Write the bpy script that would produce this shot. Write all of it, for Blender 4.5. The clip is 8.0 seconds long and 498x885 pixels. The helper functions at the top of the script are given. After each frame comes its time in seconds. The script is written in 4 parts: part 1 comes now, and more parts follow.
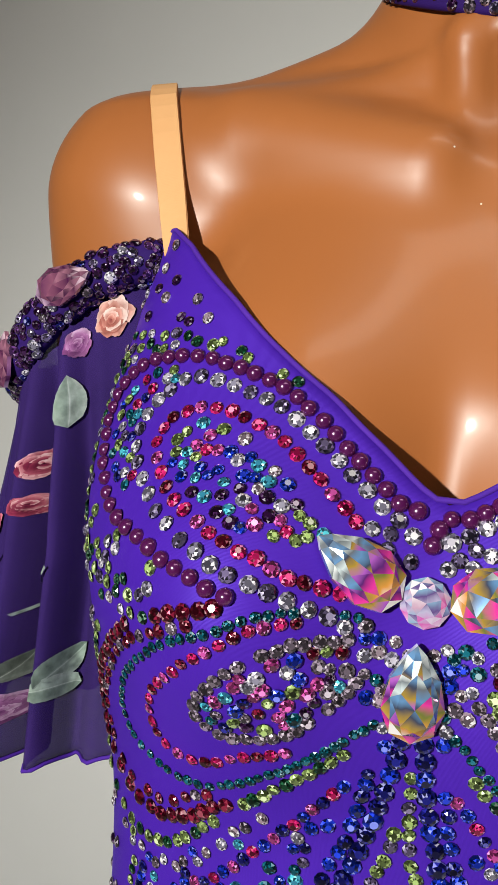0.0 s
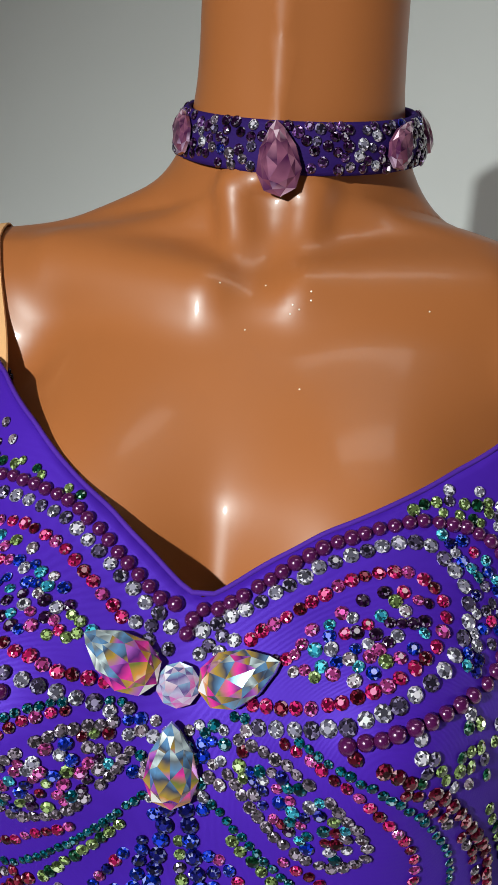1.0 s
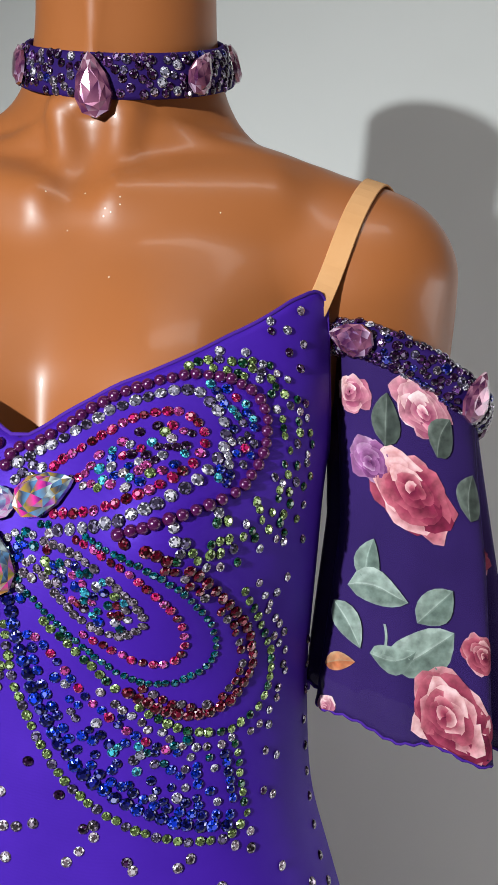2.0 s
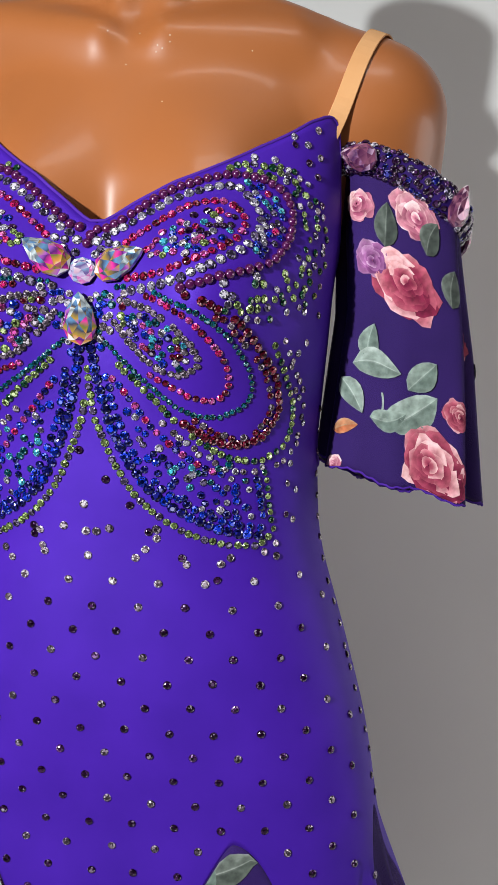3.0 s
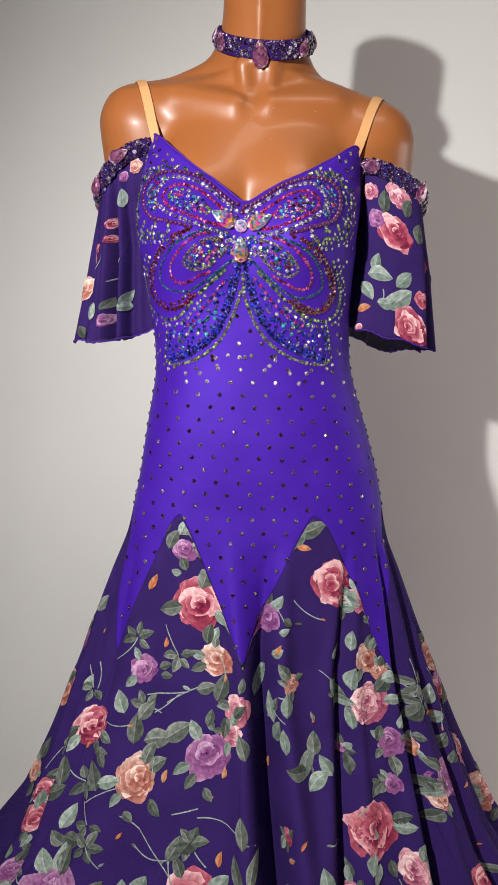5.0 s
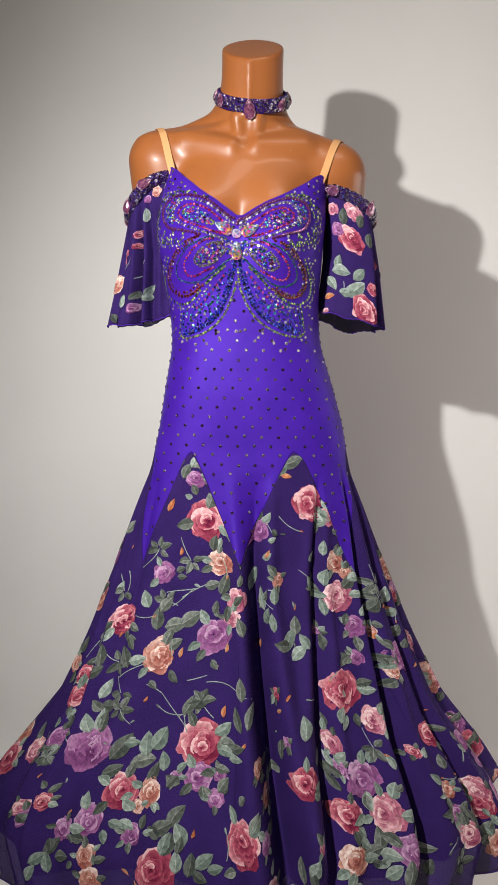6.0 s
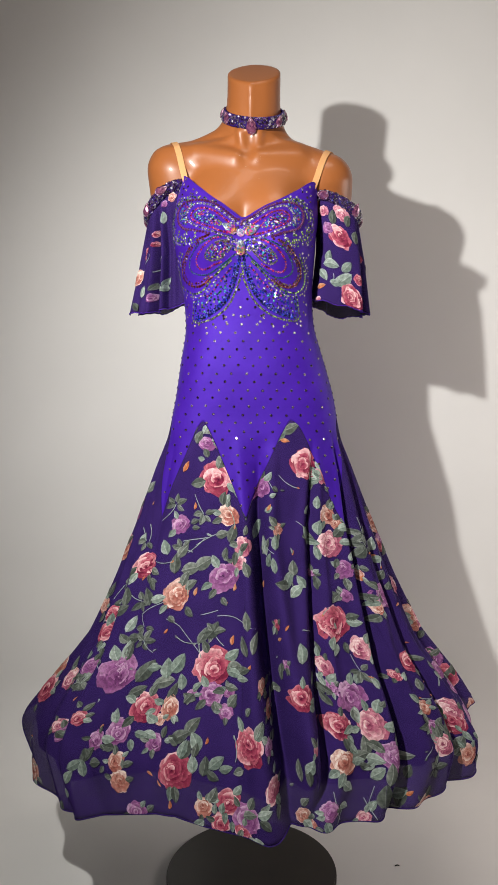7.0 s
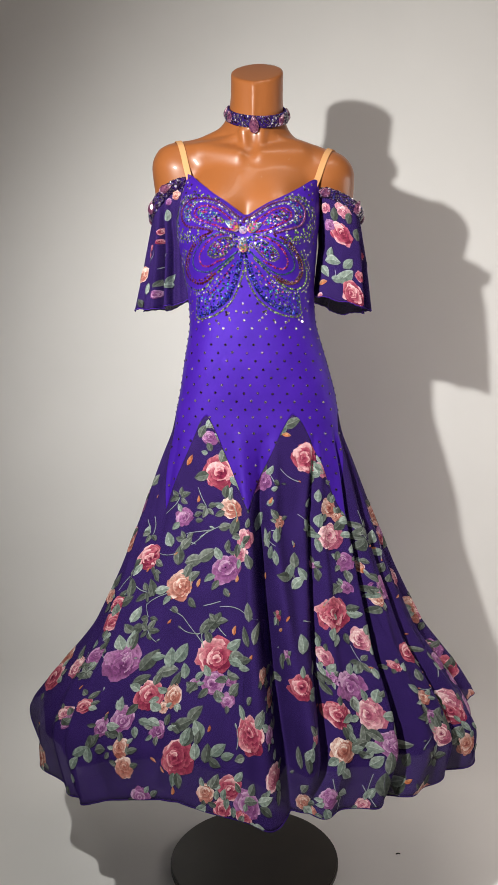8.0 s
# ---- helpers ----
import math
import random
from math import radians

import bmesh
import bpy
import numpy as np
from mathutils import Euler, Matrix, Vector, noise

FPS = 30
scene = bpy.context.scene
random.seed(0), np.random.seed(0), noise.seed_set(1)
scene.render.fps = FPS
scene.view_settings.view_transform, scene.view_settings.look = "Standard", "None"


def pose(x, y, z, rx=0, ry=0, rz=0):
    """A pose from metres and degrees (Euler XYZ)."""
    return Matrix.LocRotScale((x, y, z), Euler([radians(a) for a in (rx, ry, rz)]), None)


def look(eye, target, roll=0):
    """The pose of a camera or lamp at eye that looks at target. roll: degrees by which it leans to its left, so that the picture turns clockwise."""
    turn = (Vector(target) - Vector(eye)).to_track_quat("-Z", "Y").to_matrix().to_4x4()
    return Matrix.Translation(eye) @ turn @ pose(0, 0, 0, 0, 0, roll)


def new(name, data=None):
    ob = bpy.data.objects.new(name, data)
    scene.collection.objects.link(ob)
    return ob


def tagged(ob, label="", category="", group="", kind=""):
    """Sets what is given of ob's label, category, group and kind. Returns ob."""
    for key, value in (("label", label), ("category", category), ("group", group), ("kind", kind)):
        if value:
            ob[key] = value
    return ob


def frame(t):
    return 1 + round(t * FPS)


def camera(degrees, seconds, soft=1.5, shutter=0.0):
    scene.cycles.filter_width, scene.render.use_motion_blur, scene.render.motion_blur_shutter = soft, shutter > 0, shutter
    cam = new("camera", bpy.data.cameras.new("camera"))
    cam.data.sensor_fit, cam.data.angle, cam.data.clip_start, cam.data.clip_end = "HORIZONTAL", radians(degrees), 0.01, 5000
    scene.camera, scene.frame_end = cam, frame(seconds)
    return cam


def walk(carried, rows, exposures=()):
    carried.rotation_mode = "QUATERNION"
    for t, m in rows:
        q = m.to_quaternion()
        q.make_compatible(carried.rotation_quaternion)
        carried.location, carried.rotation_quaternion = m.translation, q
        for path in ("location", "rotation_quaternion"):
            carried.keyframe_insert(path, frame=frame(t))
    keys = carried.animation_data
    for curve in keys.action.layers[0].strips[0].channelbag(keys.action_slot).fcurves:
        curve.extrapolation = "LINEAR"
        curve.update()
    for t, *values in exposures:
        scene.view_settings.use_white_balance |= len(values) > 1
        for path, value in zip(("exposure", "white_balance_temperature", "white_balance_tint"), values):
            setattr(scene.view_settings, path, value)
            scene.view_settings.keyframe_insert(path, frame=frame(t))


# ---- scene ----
cam = camera(36.0, 8.0)
PATH = [
    (0, (-0.009, -0.354, 1.471), (-0.354, 1.614, 1.381), 5.4),
    (0.5, (0.023, -0.369, 1.489), (-0.296, 1.606, 1.498), 3.9),
    (1, (0.067, -0.386, 1.496), (-0.2, 1.595, 1.555), 2.2),
    (1.5, (0.129, -0.403, 1.487), (-0.108, 1.582, 1.536), 0.7),
    (1.7, (0.149, -0.421, 1.478), (-0.054, 1.569, 1.487), 0.8),
    (2.8, (0.16, -0.535, 1.371), (-0.022, 1.452, 1.231), 0.7),
    (3, (0.144, -0.558, 1.361), (-0.02, 1.426, 1.172), 1.0),
    (3.5, (0.11, -0.627, 1.339), (-0.053, 1.349, 1.077), 1.1),
    (4, (0.039, -0.746, 1.334), (-0.044, 1.225, 1.003), 0.6),
    (4.5, (0.044, -0.9, 1.317), (-0.049, 1.073, 1.002), 0.2),
    (5.8, (0.057, -1.317, 1.204), (0.026, 0.674, 1.023), -0.4),
    (6, (0.057, -1.385, 1.187), (0.008, 0.606, 1.012), -0.5),
    (6.5, (0.057, -1.517, 1.174), (-0.004, 0.473, 0.986), -0.8),
    (7, (0.071, -1.604, 1.148), (0.0, 0.387, 0.97), -0.9),
    (7.5, (0.08, -1.632, 1.144), (-0.008, 0.357, 0.953), -0.9),
    (8, (0.091, -1.629, 1.148), (-0.011, 0.359, 0.958), -0.9),
]
FLOOR, WALL, KEY = 0.02, 0.60, (-0.40, -1.00, 1.585)
EXPOSURES = [(0.0, -0.36, 6900, 9), (1.0, -0.52, 6350, 4), (1.7, -0.30, 6200, 6), (3.5, -0.22, 6500, 13), (5.0, -0.18, 6850, 16), (6.5, -0.10, 6900, 15), (8.0, -0.07, 6900, 14)]
walk(cam, [(t, look(eye, target, roll)) for t, eye, target, roll in PATH], EXPOSURES)

# ---- world and light ----
world = bpy.data.worlds.new("studio_room")
world.use_nodes = True
wn, wl = world.node_tree.nodes, world.node_tree.links
w_tc, w_sep, w_ramp = wn.new("ShaderNodeTexCoord"), wn.new("ShaderNodeSeparateXYZ"), wn.new("ShaderNodeMapRange")
w_ramp.inputs["From Min"].default_value, w_ramp.inputs["From Max"].default_value = -0.6, 1.0
w_ramp.inputs["To Min"].default_value, w_ramp.inputs["To Max"].default_value = 0.012, 0.04
wl.new(w_tc.outputs["Generated"], w_sep.inputs["Vector"])
wl.new(w_sep.outputs["Z"], w_ramp.inputs["Value"])
wl.new(w_ramp.outputs["Result"], wn["Background"].inputs["Strength"])
wn["Background"].inputs["Color"].default_value = (1.0, 0.97, 0.94, 1)
scene.world = world
scene.view_settings.exposure = 0.0


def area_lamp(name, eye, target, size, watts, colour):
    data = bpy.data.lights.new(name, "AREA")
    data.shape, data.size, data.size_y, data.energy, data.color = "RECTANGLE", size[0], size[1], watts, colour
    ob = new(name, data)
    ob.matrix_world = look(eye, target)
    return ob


key = bpy.data.lights.new("key_lamp", "SPOT")
key.energy, key.color, key.shadow_soft_size = 101, (0.955, 1.0, 0.985), 0.016
key.spot_size, key.spot_blend = radians(126), 1.0
new("key_lamp", key).matrix_world = look(KEY, (0.76, 0.6, 0.74))
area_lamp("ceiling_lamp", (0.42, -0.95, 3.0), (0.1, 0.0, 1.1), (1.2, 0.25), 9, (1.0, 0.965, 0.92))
# added unseen fill that brightens the right of the wall, for bounced light
area_lamp("wall_fill", (1.90, 0.05, 1.3), (0.75, 0.6, 0.2), (0.9, 0.9), 13, (1.0, 0.95, 0.925))


# ---- materials ----
def material(name):
    m = bpy.data.materials.new(name)
    m.use_nodes = True
    return m, m.node_tree.nodes, m.node_tree.links, m.node_tree.nodes["Principled BSDF"]


def ramp(nodes, stops, mode="LINEAR"):
    r = nodes.new("ShaderNodeValToRGB")
    r.color_ramp.interpolation = mode
    els = r.color_ramp.elements
    while len(els) < len(stops):
        els.new(0.5)
    for el, (at, c) in zip(els, stops):
        el.position, el.color = at, (*c, 1)
    return r


def cloth(name, dark, light, weave=2600.0, rough=0.75, sheen=0.015, bump=0.15):
    """Woven or knitted cloth: fine rib, slight mottling."""
    m, n, l, p = material(name)
    tc = n.new("ShaderNodeTexCoord")
    mot = n.new("ShaderNodeTexNoise")
    mot.inputs["Scale"].default_value, mot.inputs["Detail"].default_value = 22, 5
    l.new(tc.outputs["Object"], mot.inputs["Vector"])
    r = ramp(n, [(0.3, dark), (0.7, light)])
    l.new(mot.outputs["Fac"], r.inputs["Fac"])
    l.new(r.outputs["Color"], p.inputs["Base Color"])
    wave = n.new("ShaderNodeTexWave")
    wave.bands_direction = "Z"
    wave.inputs["Scale"].default_value, wave.inputs["Distortion"].default_value = weave / 6.28, 1.5
    wave.inputs["Detail"].default_value = 2
    l.new(tc.outputs["Object"], wave.inputs["Vector"])
    b = n.new("ShaderNodeBump")
    b.inputs["Strength"].default_value, b.inputs["Distance"].default_value = bump, 0.0004
    l.new(wave.outputs["Fac"], b.inputs["Height"])
    l.new(b.outputs["Normal"], p.inputs["Normal"])
    p.inputs["Roughness"].default_value = rough
    p.inputs["Sheen Weight"].default_value, p.inputs["Sheen Roughness"].default_value = sheen, 0.4
    p.inputs["Sheen Tint"].default_value = (*[min(1, 2 * c + 0.1) for c in light], 1)
    p.inputs["Specular IOR Level"].default_value = 0.14
    return m


def plain(name, colour, rough=0.5, metal=0.0, spread=0.12, scale=30.0, coat=0.0, bump=0.0):
    m, n, l, p = material(name)
    tc = n.new("ShaderNodeTexCoord")
    mot = n.new("ShaderNodeTexNoise")
    mot.inputs["Scale"].default_value, mot.inputs["Detail"].default_value = scale, 6
    l.new(tc.outputs["Object"], mot.inputs["Vector"])
    r = ramp(n, [(0.25, [c * (1 - spread) for c in colour]), (0.75, [min(1, c * (1 + spread)) for c in colour])])
    l.new(mot.outputs["Fac"], r.inputs["Fac"])
    l.new(r.outputs["Color"], p.inputs["Base Color"])
    p.inputs["Roughness"].default_value, p.inputs["Metallic"].default_value = rough, metal
    p.inputs["Coat Weight"].default_value, p.inputs["Coat Roughness"].default_value = coat, 0.2
    if bump:
        b = n.new("ShaderNodeBump")
        b.inputs["Strength"].default_value, b.inputs["Distance"].default_value = bump, 0.002
        l.new(mot.outputs["Fac"], b.inputs["Height"])
        l.new(b.outputs["Normal"], p.inputs["Normal"])
    return m


PAPER = plain("backdrop_paper", (0.80, 0.79, 0.77), 0.9, spread=0.03, scale=3.0, bump=0.2)
PAINT = plain("grey_wall_paint", (0.32, 0.31, 0.30), 0.85, spread=0.05, scale=2.0)
SKIN = plain("brown_gloss_plastic", (0.315, 0.100, 0.028), 0.40, spread=0.06, scale=9.0, coat=0.14)
SKIN.node_tree.nodes["Principled BSDF"].inputs["Specular IOR Level"].default_value = 0.42
SKIN.node_tree.nodes["Principled BSDF"].inputs["Coat Roughness"].default_value = 0.10
PURPLE = cloth("purple_stretch_fabric", (0.046, 0.0095, 0.280), (0.058, 0.0120, 0.335), weave=5200)
CHIFFON = cloth("navy_chiffon", (0.026, 0.0102, 0.090), (0.036, 0.0142, 0.120), weave=4200, rough=0.85, sheen=0.015, bump=0.1)
PURPLE_DARK = cloth("deep_purple_velvet", (0.016, 0.004, 0.075), (0.024, 0.006, 0.10), weave=3600)
TRIM = cloth("dark_purple_binding", (0.05, 0.012, 0.22), (0.07, 0.018, 0.28), weave=3000)
STRAP = cloth("nude_elastic", (0.58, 0.29, 0.12), (0.65, 0.35, 0.16), weave=6000, sheen=0.03)
PURPLE.node_tree.nodes["Principled BSDF"].inputs["Metallic"].default_value = 0.18
PURPLE.node_tree.nodes["Principled BSDF"].inputs["Roughness"].default_value = 0.52
CHIFFON.node_tree.nodes["Principled BSDF"].inputs["Alpha"].default_value = 0.80
LINING = cloth("navy_lining", (0.011, 0.007, 0.042), (0.016, 0.010, 0.058), weave=3000, sheen=0.01)
BASE = plain("black_steel", (0.020, 0.016, 0.011), 0.42, spread=0.25, scale=14)


# ---- shapes ----
def smooth_curve(knots, wide=30):
    """A smooth function through (z, value) knots."""
    zs, vs = np.array(sorted(knots)).T
    fine = np.linspace(zs[0], zs[-1], 1200)
    v = np.interp(fine, zs, vs)
    k = np.hanning(2 * wide + 1)
    v = np.convolve(np.pad(v, wide, mode="reflect", reflect_type="odd"), k / k.sum(), "valid")
    return lambda z: np.interp(z, fine, v)


CX = smooth_curve([(0.2, 0.012), (0.6, 0.016), (0.9, 0.02), (1.1, 0.027), (1.25, 0.019), (1.42, 0.012), (1.47, 0.015), (1.53, 0.024), (1.7, 0.03)])
HALF = smooth_curve([(0.2, 0.41), (0.28, 0.42), (0.34, 0.447), (0.42, 0.472), (0.49, 0.43), (0.6, 0.345), (0.72, 0.29), (0.85, 0.24), (0.95, 0.205), (1.02, 0.178), (1.1, 0.163), (1.17, 0.148), (1.24, 0.131), (1.31, 0.131), (1.39, 0.141), (1.45, 0.147), (1.52, 0.142), (1.6, 0.135), (1.7, 0.13)])
FRONT = smooth_curve([(0.2, 0.36), (0.3, 0.335), (0.47, 0.275), (0.6, 0.205), (0.75, 0.14), (0.86, 0.113), (0.95, 0.101), (1.06, 0.095), (1.15, 0.099), (1.25, 0.099), (1.32, 0.104), (1.38, 0.113), (1.42, 0.112), (1.45, 0.100), (1.5, 0.084), (1.55, 0.066), (1.7, 0.05)])
BACK = smooth_curve([(0.2, 0.40), (0.3, 0.38), (0.6, 0.25), (0.86, 0.15), (1.0, 0.12), (1.1, 0.105), (1.25, 0.072), (1.4, 0.085), (1.5, 0.092), (1.7, 0.07)])
SQUARE = smooth_curve([(0.2, 1.0), (0.85, 1.0), (1.05, 0.64), (1.16, 0.74), (1.27, 0.83), (1.35, 0.77), (1.42, 0.66), (1.5, 0.74), (1.7, 0.82)])


def folds(tau, z):
    """Depth of the skirt's folds, growing towards the hem."""
    g = np.clip((1.02 - z) / 0.72, 0, 1)
    out = 0.0
    for at, drift, wide, deep in ((0.02, 0.17, 0.050, 2.6), (0.59, -0.36, 0.040, 1.2), (1.03, -0.41, 0.045, 1.4), (1.26, -0.28, 0.05, 0.8), (-1.31, 0.46, 0.045, 0.9), (-0.95, 0.28, 0.06, 0.35), (-0.56, 0.18, 0.05, 0.22),
                                  (-1.62, -0.1, 0.09, 0.7), (1.50, 0.02, 0.07, 0.6), (1.9, 0, 0.12, 1.0), (-2.0, 0, 0.12, 1.0), (2.6, 0, 0.14, 1.0), (-2.7, 0, 0.14, 1.0)):
        d = np.angle(np.exp(1j * (tau - at - drift * g)))
        out = out - deep * np.exp(-(np.sqrt(d * d + 1e-4) / wide) ** 1.15) + 0.45 * deep * np.exp(-(((np.abs(d) - 1.9 * wide) / (1.2 * wide)) ** 2))
    flare = sum(much * np.exp(-((np.angle(np.exp(1j * (tau - at))) / wide) ** 2)) for at, wide, much in ((1.2, 0.10, 1.0), (-1.22, 0.14, 1.1), (-1.60, 0.20, 2.0)))
    return 0.045 * g**6 * flare + out * 0.049 * g**0.85 * (1 - 0.68 * g**4) + 0.012 * g * g * np.sin(7 * tau + 1.1) + 0.006 * g * g * np.sin(13 * tau)


def shell(tau, z, out=0.0):
    """A point of the dress: tau turns from the front (0) to the viewer's right."""
    tau, z = np.asarray(tau, float), np.asarray(z, float)
    e = SQUARE(z)
    s, c = np.sin(tau), np.cos(tau)
    swell = folds(tau, z)
    a = HALF(z) + out + swell
    depth = np.where(c > 0, FRONT(z), BACK(z)) + out + swell
    dx = a * np.sign(s) * np.abs(s) ** e
    y = -depth * np.sign(c) * np.abs(c) ** e
    bust = 0.024 * np.exp(-(((np.abs(dx) - 0.072) / 0.042) ** 2) - ((z - 1.408) / 0.048) ** 2) * (c > 0)
    return np.stack([CX(z) + dx, y - bust, z + 0 * tau], -1)


def shell_normal(tau, z):
    h = 1e-3
    du, dv = shell(tau + h, z) - shell(tau - h, z), shell(tau, z + h) - shell(tau, z - h)
    n = np.cross(du, dv)
    return n / np.linalg.norm(n, axis=-1, keepdims=True)


PERIOD = 2 * math.pi / 7
V_Z, TIP_Z = 0.862, 1.056


V_AT = [-3 * PERIOD, -2 * PERIOD, -PERIOD, -0.035, 0.87, 2 * PERIOD, 3 * PERIOD, 4 * PERIOD]
TIP_AT = [-2.5 * PERIOD, -1.5 * PERIOD, -0.445, 0.285, 1.346, 2.5 * PERIOD, 3.5 * PERIOD]


def seam_phase(tau):
    """Whole numbers at the points of the purple panels, halves at the tips of the godets."""
    tau = (np.asarray(tau, float) + 3 * PERIOD) % (2 * math.pi) - 3 * PERIOD
    return np.interp(tau, sorted(V_AT + TIP_AT), np.arange(15) / 2 - 3)


def seam_z(tau):
    """Height of the seam between the purple panels and the flowered godets."""
    ph = seam_phase(tau)
    d = 1 - np.abs((ph + 0.5) % 1.0 - 0.5) * 2
    low = V_Z - 0.034 * np.exp(-(((ph - 1) / 0.35) ** 2))
    return low + (TIP_Z - low) * (1 - d**1.62)


HEM = [(-3.15, 0.40), (-2.2, 0.41), (-1.75, 0.425), (-1.57, 0.415), (-1.42, 0.358), (-1.25, 0.322), (-1.0, 0.318), (-0.8, 0.322), (-0.6, 0.336), (-0.3, 0.360), (-0.18, 0.350), (0.12, 0.334),
       (0.35, 0.343), (0.58, 0.342), (0.86, 0.345), (1.0, 0.354), (1.2, 0.360), (1.3, 0.375), (1.4, 0.40), (1.57, 0.428), (1.9, 0.42), (3.15, 0.40)]


def hem_z(tau):
    tau = np.angle(np.exp(1j * np.asarray(tau)))
    return np.interp(tau, *np.array(HEM).T) + 0.004 * np.sin(9 * tau)


NECK_EDGE = [(0, 1.446), (0.02, 1.4515), (0.06, 1.4605), (0.175, 1.4768), (0.35, 1.493), (0.55, 1.5105), (0.87, 1.5330), (1.0, 1.5385), (1.07, 1.5415), (1.13, 1.5415), (1.19, 1.537), (1.25, 1.522), (1.32, 1.50), (1.45, 1.465), (1.8, 1.43), (3.15, 1.40)]


NECK_LINE = smooth_curve(NECK_EDGE, 22)


def neck_z(tau):
    """Height of the bodice's upper edge: a V between two peaks, lower at the back."""
    t = np.angle(np.exp(1j * np.asarray(tau)))
    return NECK_LINE(np.abs(t) * np.where(t < 0, 0.96, 1.0)) + 0.003 * np.clip(-t - 0.4, 0, 0.6) - 0.018 * np.clip(t / 1.13, 0, 1) * (np.abs(t) < 1.6) - 0.005 * np.sin(math.pi * np.clip(t, 0, 1))


# per sleeve: inner and outer edge at band, middle and hem; middle depth at band and hem; front folds as (turn at band, turn at hem, width, depth)
SLEEVE = {1: ((0.158, 0.161, 0.149), (0.242, 0.253, 0.264), (0.012, 0.022), ((-0.50, -0.62, 0.16, 0.013), (-2.62, -2.75, 0.14, 0.006), (0.4, 0.4, 0.2, 0.010), (1.3, 1.2, 0.16, 0.012), (2.1, 2.2, 0.2, 0.014))),
          -1: ((-0.100, -0.072, -0.066), (-0.187, -0.209, -0.236), (0.021, 0.060), ((-1.17, -1.27, 0.075, 0.024), (-1.50, -1.60, 0.075, 0.010), (-0.62, -0.66, 0.14, 0.007), (0.3, 0.35, 0.2, 0.012), (1.2, 1.1, 0.18, 0.012), (2.1, 2.2, 0.2, 0.014)))}


def sleeve_point(side, ang, v, out=0.0, fold=1.0):
    """ang 0 points away from the body, -90 degrees to the front; v runs from the band to the hem."""
    ang, v = np.asarray(ang, float), np.asarray(v, float)
    inner, outer, mid, valleys = SLEEVE[side]
    xi, xo = np.interp(v, (0, 0.5, 1), inner), np.interp(v, (0, 0.5, 1), outer)
    ca, sa = np.cos(ang), np.sin(ang)
    k = (np.abs(ca) ** 2.8 + np.abs(sa) ** 2.8) ** (-1 / 2.8)
    ca, sa = ca * k, sa * k
    dent = 0.0
    for a0, a1, wide, deep in valleys:
        d = np.angle(np.exp(1j * (ang - a0 - (a1 - a0) * v)))
        dent = dent + deep * (0.4 * np.exp(-(((np.abs(d) - 1.9 * wide) / wide) ** 2)) - np.exp(-((d / wide) ** 2)))
    dent = dent * fold * np.clip(v * 2.2, 0, 1) * (0.75 + 0.25 * v) + out
    dent = dent + fold * 0.0010 * v * np.sin(11 * ang + side)
    x = (xi + xo) / 2 + ((xo - xi) / 2 + side * dent) * ca
    y = mid[0] + (mid[1] - mid[0]) * v + (0.050 + 0.006 * v + dent) * sa
    w = np.clip((ca + 1) / 2, 0, 1)
    top = (1.502 - 0.042 * w**1.7) if side > 0 else (1.531 - 0.061 * w**2.4)
    back = np.clip(sa * 3 + 0.5, 0, 1)
    if side > 0:
        hem = (1.298 - 0.030 * w) * (1 - back) + (1.266 + 0.024 * np.clip(1 - 2.2 * w, 0, 1)) * back
    else:
        hem = 1.305 - 0.025 * np.clip(w * 2.2 - 0.35, 0, 1) * (1 - back) - 0.022 * np.clip(w * 3 - 1, 0, 1) * back
    hem = hem + 0.002 * np.sin(8 * ang)
    return np.stack([x, y, top * (1 - v) + hem * v], -1)


def grid_mesh(pts, closed_u=False):
    """A bmesh from an array of points (rows v, columns u)."""
    bm = bmesh.new()
    rows = [[bm.verts.new(p) for p in row] for row in pts]
    nu = len(rows[0])
    for r0, r1 in zip(rows, rows[1:]):
        for i in range(nu if closed_u else nu - 1):
            j = (i + 1) % nu
            bm.faces.new((r0[i], r0[j], r1[j], r1[i]))
    return bm


def finish(name, bm, mat, parent=None, label="", smooth=True, thick=0.0):
    me = bpy.data.meshes.new(name)
    for f in bm.faces:
        f.smooth = smooth
    bm.to_mesh(me)
    bm.free()
    me.materials.append(mat)
    ob = new(name, me)
    if parent:
        ob.parent = parent
    if label:
        ob["label"] = label
    if thick:
        mod = ob.modifiers.new("thickness", "SOLIDIFY")
        mod.thickness, mod.offset = thick, -1
    return ob


part = finish


def tube(points, radius, segments=8, flat=1.0, up=(0, 0, 1), closed=False):
    """A swept tube; flat squeezes it along up."""
    pts = [Vector(p) for p in points]
    bm, rings = bmesh.new(), []
    for i, p in enumerate(pts):
        a, b = (pts[i - 1] if i or closed else p), (pts[(i + 1) % len(pts)] if closed or i < len(pts) - 1 else p)
        d = (b - a).normalized()
        side = d.cross(Vector(up)).normalized()
        top = side.cross(d)
        rings.append([bm.verts.new(p + radius * (math.cos(t) * side + flat * math.sin(t) * top)) for t in np.linspace(0, 2 * math.pi, segments, endpoint=False)])
    for r0, r1 in list(zip(rings, rings[1:])) + ([(rings[-1], rings[0])] if closed else []):
        for i in range(segments):
            bm.faces.new((r0[i], r0[(i + 1) % segments], r1[(i + 1) % segments], r1[i]))
    if not closed:
        bm.faces.new(rings[0][::-1])
        bm.faces.new(rings[-1])
    bmesh.ops.recalc_face_normals(bm, faces=bm.faces)
    return bm


